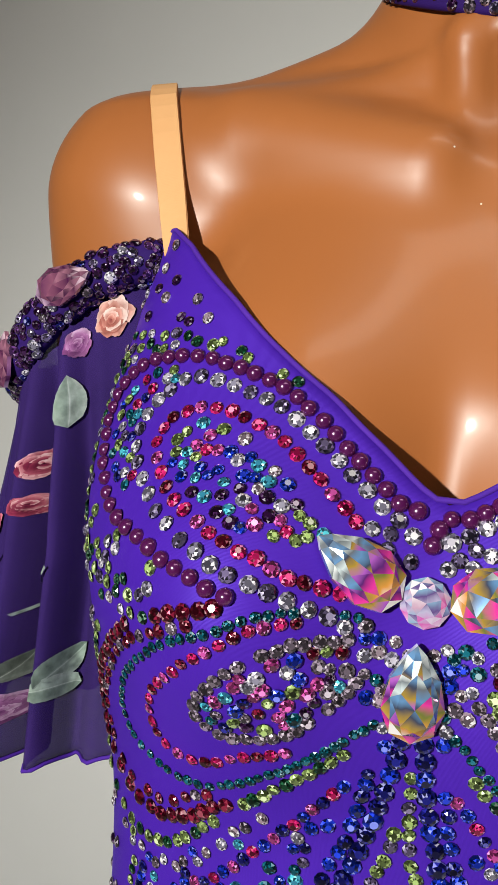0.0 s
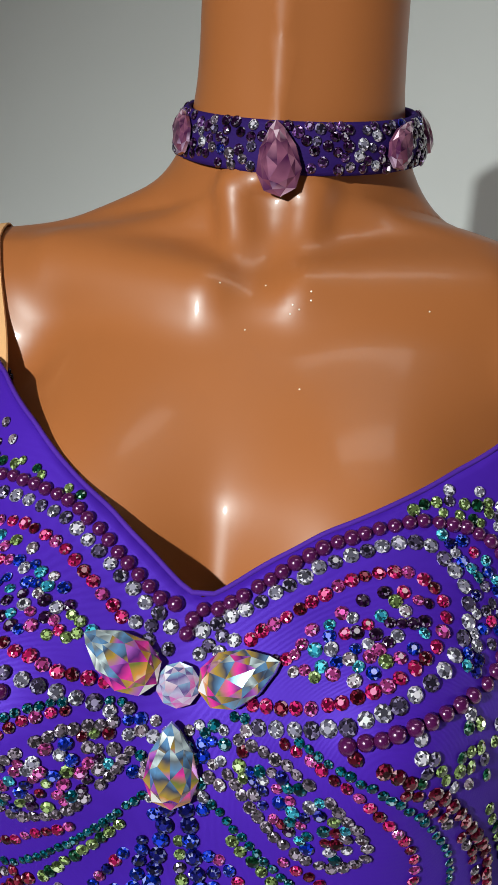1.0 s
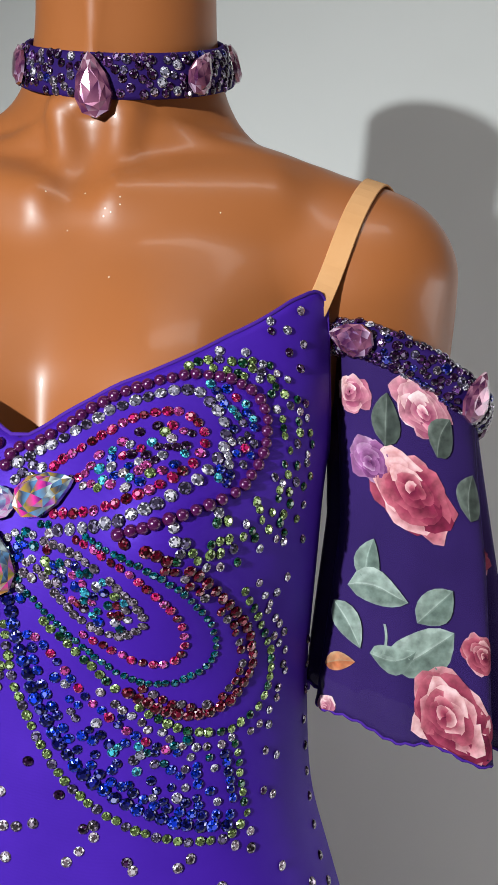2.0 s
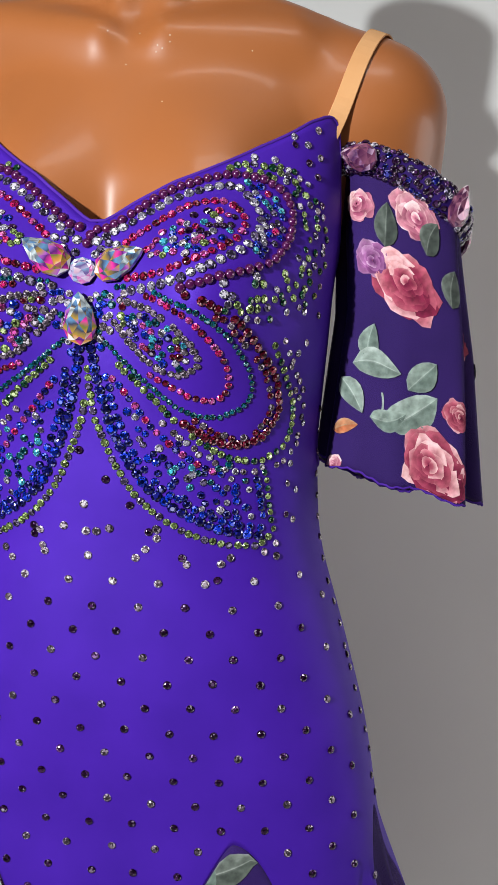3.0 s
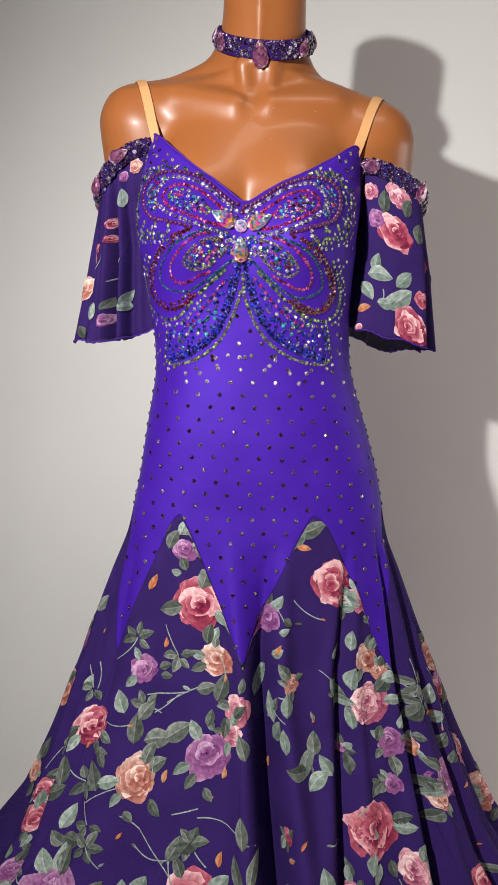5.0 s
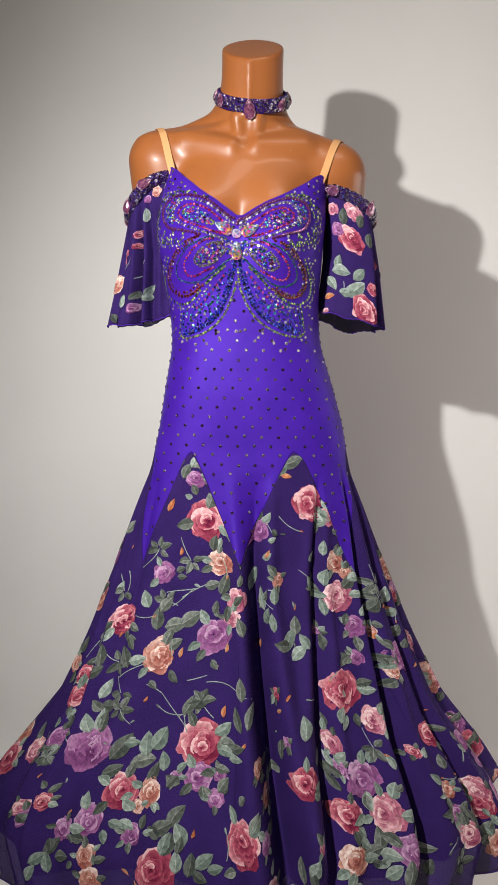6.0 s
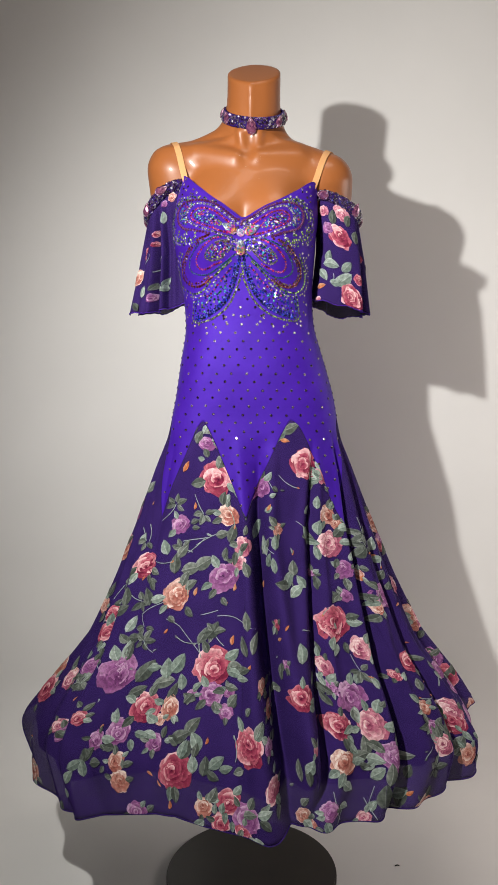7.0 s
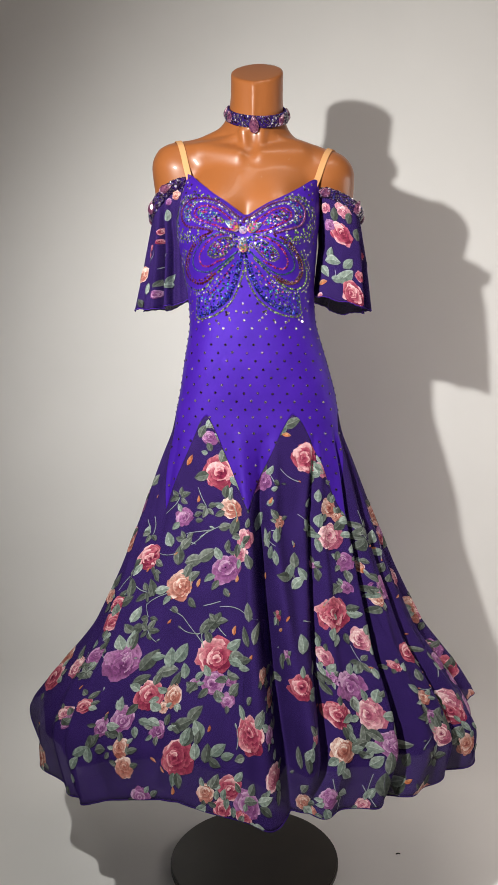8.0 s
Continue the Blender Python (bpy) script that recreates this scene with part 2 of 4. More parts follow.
# ---- backdrop ----
def backdrop():
    prof = [(-6.0, FLOOR)] + [(WALL - 0.25 + 0.25 * math.sin(a), FLOOR + 0.25 - 0.25 * math.cos(a)) for a in np.linspace(0, math.pi / 2, 14)] + [(WALL, 3.2)]
    pts = [[(x, y, z) for x in (-4.0, 4.0)] for y, z in prof]
    ob = finish("backdrop", grid_mesh(pts), PAPER, smooth=True)
    return tagged(ob, "plain off-white seamless paper sweep behind the dress", "backdrop", kind="structure")


backdrop()


def room_side(name, low, high, label):
    """A plain wall or ceiling of the studio."""
    bm = bmesh.new()
    bmesh.ops.create_cube(bm, size=1.0)
    for v in bm.verts:
        v.co = Vector([l + (h - l) * (c + 0.5) for l, h, c in zip(low, high, v.co)])
    return tagged(finish(name, bm, PAINT, smooth=False), label, "ceiling" if name == "ceiling" else "wall", kind="structure")


room_side("wall_south", (-4.2, -6.2, -0.1), (4.2, -6.0, 3.3), "plain grey painted studio wall behind the camera")
room_side("wall_west", (-4.2, -6.0, -0.1), (-4.0, 0.8, 3.3), "plain grey painted studio side wall")
room_side("wall_east", (4.0, -6.0, -0.1), (4.2, 0.8, 3.3), "plain grey painted studio side wall")
room_side("ceiling", (-4.0, -6.0, 3.2), (4.0, 0.8, 3.3), "plain grey painted studio ceiling")


# ---- mannequin ----
def smin(a, b, k):
    h = np.clip(0.5 + 0.5 * (b - a) / k, 0, 1)
    return b * (1 - h) + a * h - k * h * (1 - h)


def capsule(p, a, b, ra, rb):
    a, b = np.array(a, float), np.array(b, float)
    ab = b - a
    t = np.clip((p - a) @ ab / (ab @ ab), 0, 1)
    return np.linalg.norm(p - a - t[..., None] * ab, axis=-1) - (ra + (rb - ra) * t)


NECK_TILT = radians(36)
CHEST = smooth_curve([(1.1, 0.080), (1.3, 0.078), (1.42, 0.070), (1.48, 0.077), (1.54, 0.067), (1.6, 0.060), (1.7, 0.05)])


def body_field(p):
    x, y, z = p[..., 0], p[..., 1], p[..., 2]
    cx = 0.020
    dome = np.sqrt(np.clip(1 - (np.clip(z - 1.47, 0, 9) / 0.155) ** 2, 1e-4, 1))
    front_dome = np.sqrt(np.clip(1 - (np.clip(z - 1.47, 0, 9) / 0.145) ** 2, 0.12, 1))
    a, f, b = (HALF(z) - 0.006) * dome, (CHEST(z) - 0.003) * front_dome, (BACK(z) - 0.006) * dome
    rn = (np.abs((x - CX(z)) / a) ** 2.4 + np.abs(y / np.where(y < 0, f, b)) ** 2.4) ** (1 / 2.4)
    d = (rn - 1) * np.minimum(a, np.minimum(f, b)) * 0.9
    lobes = [(np.linalg.norm((p - np.array((CX(1.4) + s * 0.056, -0.047, 1.405))) / np.array((0.058, 0.053, 0.112)), axis=-1) - 1) * 0.048 for s in (-1, 1)]
    d = smin(d, smin(lobes[0], lobes[1], 0.006), 0.020)
    for s in (-1, 1):
        low = 0.019 if s > 0 else -0.010
        wide = 0.010 if s > 0 else 0.0
        d = smin(d, capsule(p, (cx + s * 0.015, 0.030, 1.632), (cx + s * (0.150 + wide / 2), 0.028, 1.568 - low), 0.035, 0.034), 0.050)
        d = smin(d, capsule(p, (cx + s * (0.156 + wide if s > 0 else 0.160), 0.026, 1.558 - low), (cx + s * (0.168 + wide), 0.044, 1.465), 0.044, 0.034), 0.045)
        d = smin(d, capsule(p, (cx + s * 0.022, -0.041, 1.577), (cx + s * 0.10, -0.014, 1.588 - low / 2), 0.007, 0.007), 0.030)
    axis_a, axis_b = np.array((0.030, 0.030, 1.55)), np.array((0.037, -0.008, 1.79))
    ab = axis_b - axis_a
    t = (p - axis_a) @ ab / (ab @ ab)
    neck = np.linalg.norm(p - axis_a - t[..., None] * ab, axis=-1) - (0.0532 + 0.004 * np.clip(0.35 - t, 0, 1))
    neck = np.maximum(neck, 1.53 - z)
    d = smin(d, neck, 0.012 + 0.022 * np.clip((y + 0.03) / 0.05, 0, 1))
    for s in (-1, 1):
        d = smin(d, capsule(p, (0.026 + s * 0.013, -0.0285, 1.590), (0.026 + s * 0.0185, -0.0315, 1.626), 0.0080, 0.0075), 0.010)
    pit = np.linalg.norm((p - np.array((0.026, -0.058, 1.600))) / np.array((1.0, 1.0, 1.5)), axis=-1) - 0.0140
    d = -smin(-d, pit, 0.012)
    top = (p - np.array((0.037, 0.0, 1.753))) @ np.array((0, -math.sin(NECK_TILT), math.cos(NECK_TILT)))
    d = -smin(-d, -top, 0.004)
    return np.maximum(d, 1.16 - z)


def net(field, low, high, step):
    """A surface net: the zero surface of a field as a quad mesh."""
    axes = [np.arange(a, b, step) for a, b in zip(low, high)]
    p = np.stack(np.meshgrid(*axes, indexing="ij"), -1)
    f = field(p)
    inside = f < 0
    nx, ny, nz = [n - 1 for n in f.shape]
    total, count = np.zeros((nx, ny, nz, 3)), np.zeros((nx, ny, nz))
    corners = [(i, j, k) for i in (0, 1) for j in (0, 1) for k in (0, 1)]
    cut = lambda c, v: v[c[0]:c[0] + nx, c[1]:c[1] + ny, c[2]:c[2] + nz]
    for c in corners:
        for ax in range(3):
            if c[ax]:
                continue
            d = tuple(c[n] + (n == ax) for n in range(3))
            fa, fb = cut(c, f), cut(d, f)
            hit = (fa < 0) != (fb < 0)
            t = np.where(hit, fa / np.where(fa == fb, 1, fa - fb), 0)[..., None]
            total += np.where(hit[..., None], cut(c, p) * (1 - t) + cut(d, p) * t, 0)
            count += hit
    index = np.full((nx, ny, nz), -1)
    live = count > 0
    index[live] = np.arange(live.sum())
    verts = total[live] / count[live][:, None]
    for _ in range(3):
        g = np.stack([(field(verts + h) - field(verts - h)) / 2e-3 for h in np.eye(3) * 1e-3], -1)
        verts = verts - (field(verts) / np.maximum((g * g).sum(-1), 0.2))[:, None].clip(-step, step) * g * 0.7
    faces = []
    for ax in range(3):
        u, v = (ax + 1) % 3, (ax + 2) % 3
        sl0 = [slice(1, -1)] * 3
        sl0[ax] = slice(0, -1)
        sl1 = list(sl0)
        sl1[ax] = slice(1, None)
        i0, i1 = inside[tuple(sl0)], inside[tuple(sl1)]
        ids = np.argwhere(i0 != i1)
        flip = i0[i0 != i1]
        off = np.ones(3, int)
        off[ax] = 0
        ids = ids + off
        du, dv = np.eye(3, dtype=int)[u], np.eye(3, dtype=int)[v]
        quad = np.stack([index[tuple((ids - m).T)] for m in (du + dv, dv, 0 * du, du)], -1)
        quad[~flip] = quad[~flip][:, ::-1]
        faces.append(quad)
    return verts, np.concatenate(faces)


verts, faces = net(body_field, (-0.24, -0.15, 1.14), (0.28, 0.13, 1.82), 0.0045)
me = bpy.data.meshes.new("mannequin")
me.from_pydata(verts.tolist(), [], faces.tolist())
me.polygons.foreach_set("use_smooth", [True] * len(me.polygons))
me.materials.append(SKIN)
mannequin = tagged(new("mannequin", me), "glossy brown plastic headless mannequin torso on a round stand", "mannequin")


def stand():
    top = tagged(new("mannequin_stand"), "black round steel floor stand with a central pole", "stand")
    bm = bmesh.new()
    bmesh.ops.create_cone(bm, cap_ends=True, segments=96, radius1=0.191, radius2=0.191, depth=0.014, matrix=Matrix.Translation((0.003, 0.03, FLOOR + 0.008)))
    bmesh.ops.bevel(bm, geom=[e for e in bm.edges if len(e.link_faces) == 2 and e.calc_face_angle(0) > 1], offset=0.003, segments=2, affect="EDGES")
    part("base_plate", bm, BASE, top, smooth=False)
    part("pole", tube([(0.003, 0.03, FLOOR + 0.012), (0.003, 0.03, 1.17)], 0.014, 20), BASE, top)
    return top


stand()

# ---- dress ----
dress = tagged(new("ballroom_dress"), "purple ballroom dress with rhinestone butterfly bodice and rose-print skirt", "dress")
NU = 448
taus = np.linspace(-math.pi, math.pi, NU, endpoint=False)


def strip(t, low, high, rows, out=0.0):
    v = np.linspace(0, 1, rows)[:, None]
    return shell(t[None, :] + 0 * v, low[None, :] * (1 - v) + high[None, :] * v, out)


part("bodice", grid_mesh(strip(taus, seam_z(taus), neck_z(taus), 110), True), PURPLE, dress, "purple stretch bodice with pointed lower panels", thick=0.0012)
godets = []
for k in range(7):
    t = np.linspace(V_AT[k], V_AT[k + 1], 140)
    godets.append(part("godet", grid_mesh(strip(t, hem_z(t), seam_z(t), 90)), CHIFFON, dress, "navy chiffon godet printed with roses", thick=0.0008))


def sleeve(side):
    ang = np.linspace(0, 2 * math.pi, 240, endpoint=False)
    pts = np.array([sleeve_point(side, ang, v + 0 * ang) for v in np.linspace(0, 1, 50)])
    ob = part("sleeve", grid_mesh(pts, True), CHIFFON, dress, "flared off-shoulder chiffon sleeve printed with roses", thick=0.0008)
    a = np.linspace(0, 2 * math.pi, 160, endpoint=False)
    edge = sleeve_point(side, a, 1 + 0 * a) + np.stack([0 * a, 0 * a, 0.0007 * np.sin(45 * a)], -1)
    part("rolled_hem", tube(edge, 0.0011, 6, closed=True), TRIM, ob, "purple rolled hem")
    return ob


fine_t = np.linspace(-math.pi, math.pi, 833, endpoint=False)
part("rolled_hem", tube(shell(fine_t, hem_z(fine_t), 0.0002), 0.0013, 6, closed=True), PURPLE_DARK, dress, "dark rolled hem of the skirt")
part("lining", grid_mesh(strip(fine_t, hem_z(fine_t) + 0.062, seam_z(fine_t) - 0.004, 80, -0.014), True), LINING, dress, "dark navy skirt lining that stops above the hem")
sleeves = {side: sleeve(side) for side in (-1, 1)}


# ---- stones ----
def stone_material(name, colour, metal=0.40, rough=0.10, low=0.03, high=1.5):
    """Foil-backed cut glass: random facet tones paint glints and dark facets into its colour."""
    m, n, l, p = material(name)
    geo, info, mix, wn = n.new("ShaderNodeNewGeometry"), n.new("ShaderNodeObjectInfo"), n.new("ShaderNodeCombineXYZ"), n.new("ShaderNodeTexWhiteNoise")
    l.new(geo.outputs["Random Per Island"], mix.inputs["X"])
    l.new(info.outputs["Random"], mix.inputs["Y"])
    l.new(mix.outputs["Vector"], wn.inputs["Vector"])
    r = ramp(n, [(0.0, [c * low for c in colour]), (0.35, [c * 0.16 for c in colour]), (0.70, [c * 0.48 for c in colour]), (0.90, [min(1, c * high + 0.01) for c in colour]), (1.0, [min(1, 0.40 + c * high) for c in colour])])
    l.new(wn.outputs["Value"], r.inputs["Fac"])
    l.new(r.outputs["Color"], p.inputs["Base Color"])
    p.inputs["Metallic"].default_value, p.inputs["Roughness"].default_value = metal, rough
    p.inputs["Coat Weight"].default_value, p.inputs["Coat Roughness"].default_value = 1.0, 0.03
    return m


def rainbow_material(name, stops, metal=0.55, facet=0.5):
    """Coated crystal: colour runs along the stone and jumps from facet to facet."""
    m, n, l, p = material(name)
    geo, info, mix, wn = n.new("ShaderNodeNewGeometry"), n.new("ShaderNodeObjectInfo"), n.new("ShaderNodeCombineXYZ"), n.new("ShaderNodeTexWhiteNoise")
    l.new(geo.outputs["Random Per Island"], mix.inputs["X"])
    l.new(info.outputs["Random"], mix.inputs["Y"])
    l.new(mix.outputs["Vector"], wn.inputs["Vector"])
    tc, sep, cloud = n.new("ShaderNodeTexCoord"), n.new("ShaderNodeSeparateXYZ"), n.new("ShaderNodeTexNoise")
    cloud.inputs["Scale"].default_value = 1.6
    l.new(tc.outputs["Object"], sep.inputs["Vector"])
    l.new(tc.outputs["Object"], cloud.inputs["Vector"])
    run, jump, drift = n.new("ShaderNodeMath"), n.new("ShaderNodeMath"), n.new("ShaderNodeMath")
    run.operation = jump.operation = drift.operation = "MULTIPLY_ADD"
    l.new(sep.outputs["Y"], run.inputs[0])
    run.inputs[1].default_value, run.inputs[2].default_value = 0.36, 0.40 - facet / 2
    l.new(wn.outputs["Value"], jump.inputs[0])
    jump.inputs[1].default_value = facet
    l.new(run.outputs[0], jump.inputs[2])
    l.new(cloud.outputs["Fac"], drift.inputs[0])
    drift.inputs[1].default_value = 0.25
    l.new(jump.outputs[0], drift.inputs[2])
    r = ramp(n, stops)
    l.new(drift.outputs[0], r.inputs["Fac"])
    l.new(r.outputs["Color"], p.inputs["Base Color"])
    p.inputs["Metallic"].default_value, p.inputs["Roughness"].default_value = metal, 0.08
    p.inputs["Coat Weight"].default_value, p.inputs["Coat Roughness"].default_value = 1.0, 0.02
    return m


# clear and smoke hold a lavender cast, painted for the purple they reflect
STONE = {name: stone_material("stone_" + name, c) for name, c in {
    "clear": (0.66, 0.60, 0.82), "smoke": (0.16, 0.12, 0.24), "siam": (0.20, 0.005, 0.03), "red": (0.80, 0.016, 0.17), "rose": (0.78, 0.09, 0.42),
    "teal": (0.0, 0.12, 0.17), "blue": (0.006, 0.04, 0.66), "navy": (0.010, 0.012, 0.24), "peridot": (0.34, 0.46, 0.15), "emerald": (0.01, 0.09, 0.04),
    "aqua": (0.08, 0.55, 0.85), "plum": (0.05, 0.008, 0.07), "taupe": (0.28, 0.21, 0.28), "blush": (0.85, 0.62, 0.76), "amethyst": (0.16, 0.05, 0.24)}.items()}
GLITTER = plain("glitter_fleck", (0.90, 0.82, 0.70), 0.25, metal=0.2)
PEARL = plain("plum_pearl", (0.10, 0.008, 0.085), 0.16, metal=0.45, spread=0.1, scale=200, coat=1.0)
# the drops' pale and dark stops paint glints and shaded facets into their colour
AURORA = rainbow_material("aurora_crystal", [(0.0, (0.80, 0.74, 0.74)), (0.08, (0.70, 0.30, 0.06)), (0.17, (0.16, 0.18, 0.04)), (0.25, (0.75, 0.04, 0.32)), (0.33, (0.10, 0.02, 0.16)), (0.41, (0.40, 0.10, 0.50)),
                                             (0.50, (0.42, 0.26, 0.04)), (0.58, (0.05, 0.06, 0.10)), (0.66, (0.12, 0.26, 0.48)), (0.74, (0.14, 0.15, 0.17)), (0.82, (0.55, 0.62, 0.64)), (0.91, (0.18, 0.20, 0.22)), (1.0, (0.92, 0.94, 0.94))], 0.30, 0.62)
PEARLY = rainbow_material("pale_aurora_crystal", [(0.0, (0.70, 0.55, 0.75)), (0.2, (0.65, 0.12, 0.45)), (0.38, (0.50, 0.45, 0.65)), (0.52, (0.14, 0.08, 0.26)), (0.66, (0.25, 0.42, 0.60)), (0.82, (0.60, 0.36, 0.50)), (1.0, (0.85, 0.80, 0.86))], 0.35, 0.75)
PINK_CUT = rainbow_material("pink_crystal", [(0.0, (0.75, 0.50, 0.70)), (0.15, (0.10, 0.02, 0.09)), (0.35, (0.28, 0.09, 0.16)), (0.55, (0.07, 0.012, 0.06)), (0.70, (0.40, 0.16, 0.24)), (0.85, (0.10, 0.03, 0.07)), (1.0, (0.80, 0.55, 0.66))], 0.35, 0.45)


def split_facets(verts, polys):
    """Gives every facet its own corners."""
    v, f = [], []
    for poly in polys:
        f.append(tuple(range(len(v), len(v) + len(poly))))
        v += [verts[i] for i in poly]
    return np.array(v, float), f


def cut_stone(n=10):
    """A round flat-backed stone: girdle, main crown facets, star facets and a small table."""
    h = math.pi / n
    turn = [2 * math.pi * i / n for i in range(n)]
    v = [(r * math.cos(t + o), r * math.sin(t + o), z) for r, z, o in ((1.0, 0.0, 0.0), (1.0, 0.14, 0.0), (0.74, 0.40, h), (0.40, 0.54, 0.0)) for t in turn]
    f = [(i, (i + 1) % n, n + (i + 1) % n, n + i) for i in range(n)]
    for i in range(n):
        j = (i + 1) % n
        f += [(n + i, n + j, 2 * n + i), (n + j, 2 * n + j, 2 * n + i), (2 * n + i, 3 * n + j, 3 * n + i), (2 * n + i, 2 * n + j, 3 * n + j)]
    f.append(tuple(3 * n + i for i in range(n)))
    return split_facets(v, f)


def bead(n=12, rows=4):
    v = [(math.cos(t) * math.cos(e), math.sin(t) * math.cos(e), 0.15 + 0.85 * math.sin(e)) for e in np.linspace(-0.15, 1.35, rows) for t in np.linspace(0, 2 * math.pi, n, endpoint=False)] + [(0, 0, 1.0)]
    f = [(r * n + i, r * n + (i + 1) % n, (r + 1) * n + (i + 1) % n, (r + 1) * n + i) for r in range(rows - 1) for i in range(n)]
    f += [((rows - 1) * n + i, (rows - 1) * n + (i + 1) % n, rows * n) for i in range(n)]
    return np.array(v, float), f


def drop_outline(n, pear):
    t = np.linspace(0, 2 * math.pi, n, endpoint=False)
    if not pear:
        return np.stack([np.cos(t), np.sin(t)], -1)
    return np.stack([0.92 * np.sin(t) * np.sin(t / 2) ** 0.75, np.cos(t) * 1.0], -1) * np.array((0.85, 1.0))


def cut_drop(pear=True, n=10, high=0.34):
    """A large faceted stone, one unit half-length, tip towards +y."""
    o = drop_outline(n, pear)
    mid = (o + np.roll(o, -1, 0)) / 2
    c = np.array((0.0, -0.22 if pear else 0.0))
    rings = [np.c_[o, 0 * o[:, 0]], np.c_[o, 0 * o[:, 0] + 0.14], np.c_[c + (mid - c) * 0.84, 0 * o[:, 0] + high * 0.66], np.c_[c + (o - c) * 0.58, 0 * o[:, 0] + high]]
    v = np.concatenate(rings).tolist() + [[*c, high * 1.06]]
    f = [(i, (i + 1) % n, n + (i + 1) % n, n + i) for i in range(n)]
    for i in range(n):
        j = (i + 1) % n
        f += [(n + i, n + j, 2 * n + i), (n + j, 2 * n + j, 2 * n + i), (2 * n + i, 2 * n + j, 3 * n + j), (2 * n + i, 3 * n + j, 3 * n + i)]
    f += [(3 * n + i, 3 * n + (i + 1) % n, 3 * n + (i + 2) % n, 4 * n) for i in range(0, n, 2)]
    return split_facets(v, f)


CUT, BEAD = cut_stone(), bead()


def raw_mesh(name, v, f, mat, smooth=False):
    me = bpy.data.meshes.new(name)
    me.from_pydata(np.asarray(v).tolist(), [], [tuple(map(int, q)) for q in f])
    if smooth:
        me.polygons.foreach_set("use_smooth", [True] * len(me.polygons))
    me.materials.append(mat)
    return me


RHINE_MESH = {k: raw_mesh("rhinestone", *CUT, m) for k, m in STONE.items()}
PEARL_MESH = raw_mesh("pearl", *BEAD, PEARL, True)
DROP_MESH = {(k, pear): raw_mesh("crystal", *cut_drop(pear), m) for k, m in (("aurora", AURORA), ("pale", PEARLY), ("pink", PINK_CUT)) for pear in (True, False)}


def seat(p, normal, r, spin=0.0, up=(0, 0, 1), sink=0.0):
    """A pose on a surface: z along the normal, y towards up, turned by spin."""
    z = Vector(normal).normalized()
    x = Vector(up).cross(z).normalized()
    m = Matrix((x, z.cross(x), z)).transposed().to_4x4()
    return Matrix.Translation(Vector(p) - sink * z) @ m @ Matrix.Rotation(spin, 4, "Z") @ Matrix.Diagonal((r, r, r, 1))


def set_part(name, me, m, parent):
    ob = new(name, me)
    ob.parent = parent
    ob.matrix_world = m
    return ob


def joined(name, shape, poses, mat, parent, label, smooth=False):
    """Many small stones in one mesh."""
    v, f = shape
    vs, fs = [], []
    for k, m in enumerate(poses):
        a = np.array(m)
        vs.append(v @ a[:3, :3].T + a[:3, 3])
        fs += [tuple(i + k * len(v) for i in q) for q in f]
    ob = new(name, raw_mesh(name, np.concatenate(vs), fs, mat, smooth))
    ob.parent = parent
    return tagged(ob, label, kind="stuff")


MID = 0.009
rng = random.Random(5)


def tau_of(x, z):
    """The turn at which the dress's front has that x."""
    q = np.clip(abs(x - CX(z)) / HALF(z), 0, 0.995)
    return math.copysign(math.asin(q ** (1 / SQUARE(z))), x - CX(z))


def spline(pts, step):
    """Evenly spaced points along a smooth line through pts."""
    p = np.array(pts, float)
    p = np.concatenate([2 * p[:1] - p[1:2], p, 2 * p[-1:] - p[-2:-1]])
    fine = []
    for a, b, c, d in zip(p, p[1:], p[2:], p[3:]):
        for t in np.linspace(0, 1, 40, endpoint=False):
            fine.append(0.5 * (2 * b + (c - a) * t + (2 * a - 5 * b + 4 * c - d) * t * t + (3 * b - a - 3 * c + d) * t**3))
    fine = np.array(fine + [p[-2]])
    s = np.r_[0, np.cumsum(np.linalg.norm(np.diff(fine, axis=0), axis=1))]
    at = np.linspace(0, s[-1], max(2, int(round(s[-1] / step)) + 1))
    return np.stack([np.interp(at, s, fine[:, k]) for k in (0, 1)], -1)


placed = []


def put(x, z, kind, r, jitter=0.0004):
    x, z = x + rng.uniform(-jitter, jitter), z + rng.uniform(-jitter, jitter)
    t = tau_of(x, z)
    if z > neck_z(t) - 0.0022 or z < seam_z(t) + 0.003:
        return
    for q in placed:
        if (q[0] - x) ** 2 + (q[1] - z) ** 2 < (0.76 * (q[3] + r)) ** 2:
            return
    placed.append((x, z, kind, r * 1.13, t))


def wing(side, x, z):
    """The two wings are not quite mirror images: one sits higher and wider, its tail is narrower."""
    if side > 0:
        return MID + x, z - 0.0022 * min(max((z - 1.42) / 0.03, 0), 1)
    f = min(max((1.325 - z) / 0.03, 0), 1)
    wide = 1 + 0.05 * (1 - f) * min(max((x - 0.05) / 0.05, 0), 1) - 0.09 * f * min(max(x / 0.05, 0), 1)
    return MID - x * wide, z + 0.0085 * (1 - f) * min(max((x - 0.006) / 0.045, 0), 1)


def both(points, kinds, r, jitter=0.0004):
    """The same stones on either wing."""
    for side in (1, -1):
        for k, (x, z) in enumerate(points):
            kind = kinds[k % len(kinds)] if isinstance(kinds, tuple) else rng.choice(kinds)
            put(*wing(side, x, z), kind, r * rng.uniform(0.93, 1.07), jitter)


def shifted(points, d):
    """A line moved sideways by d."""
    p = np.array(points)
    g = np.gradient(p, axis=0)
    g = g / np.linalg.norm(g, axis=1, keepdims=True)
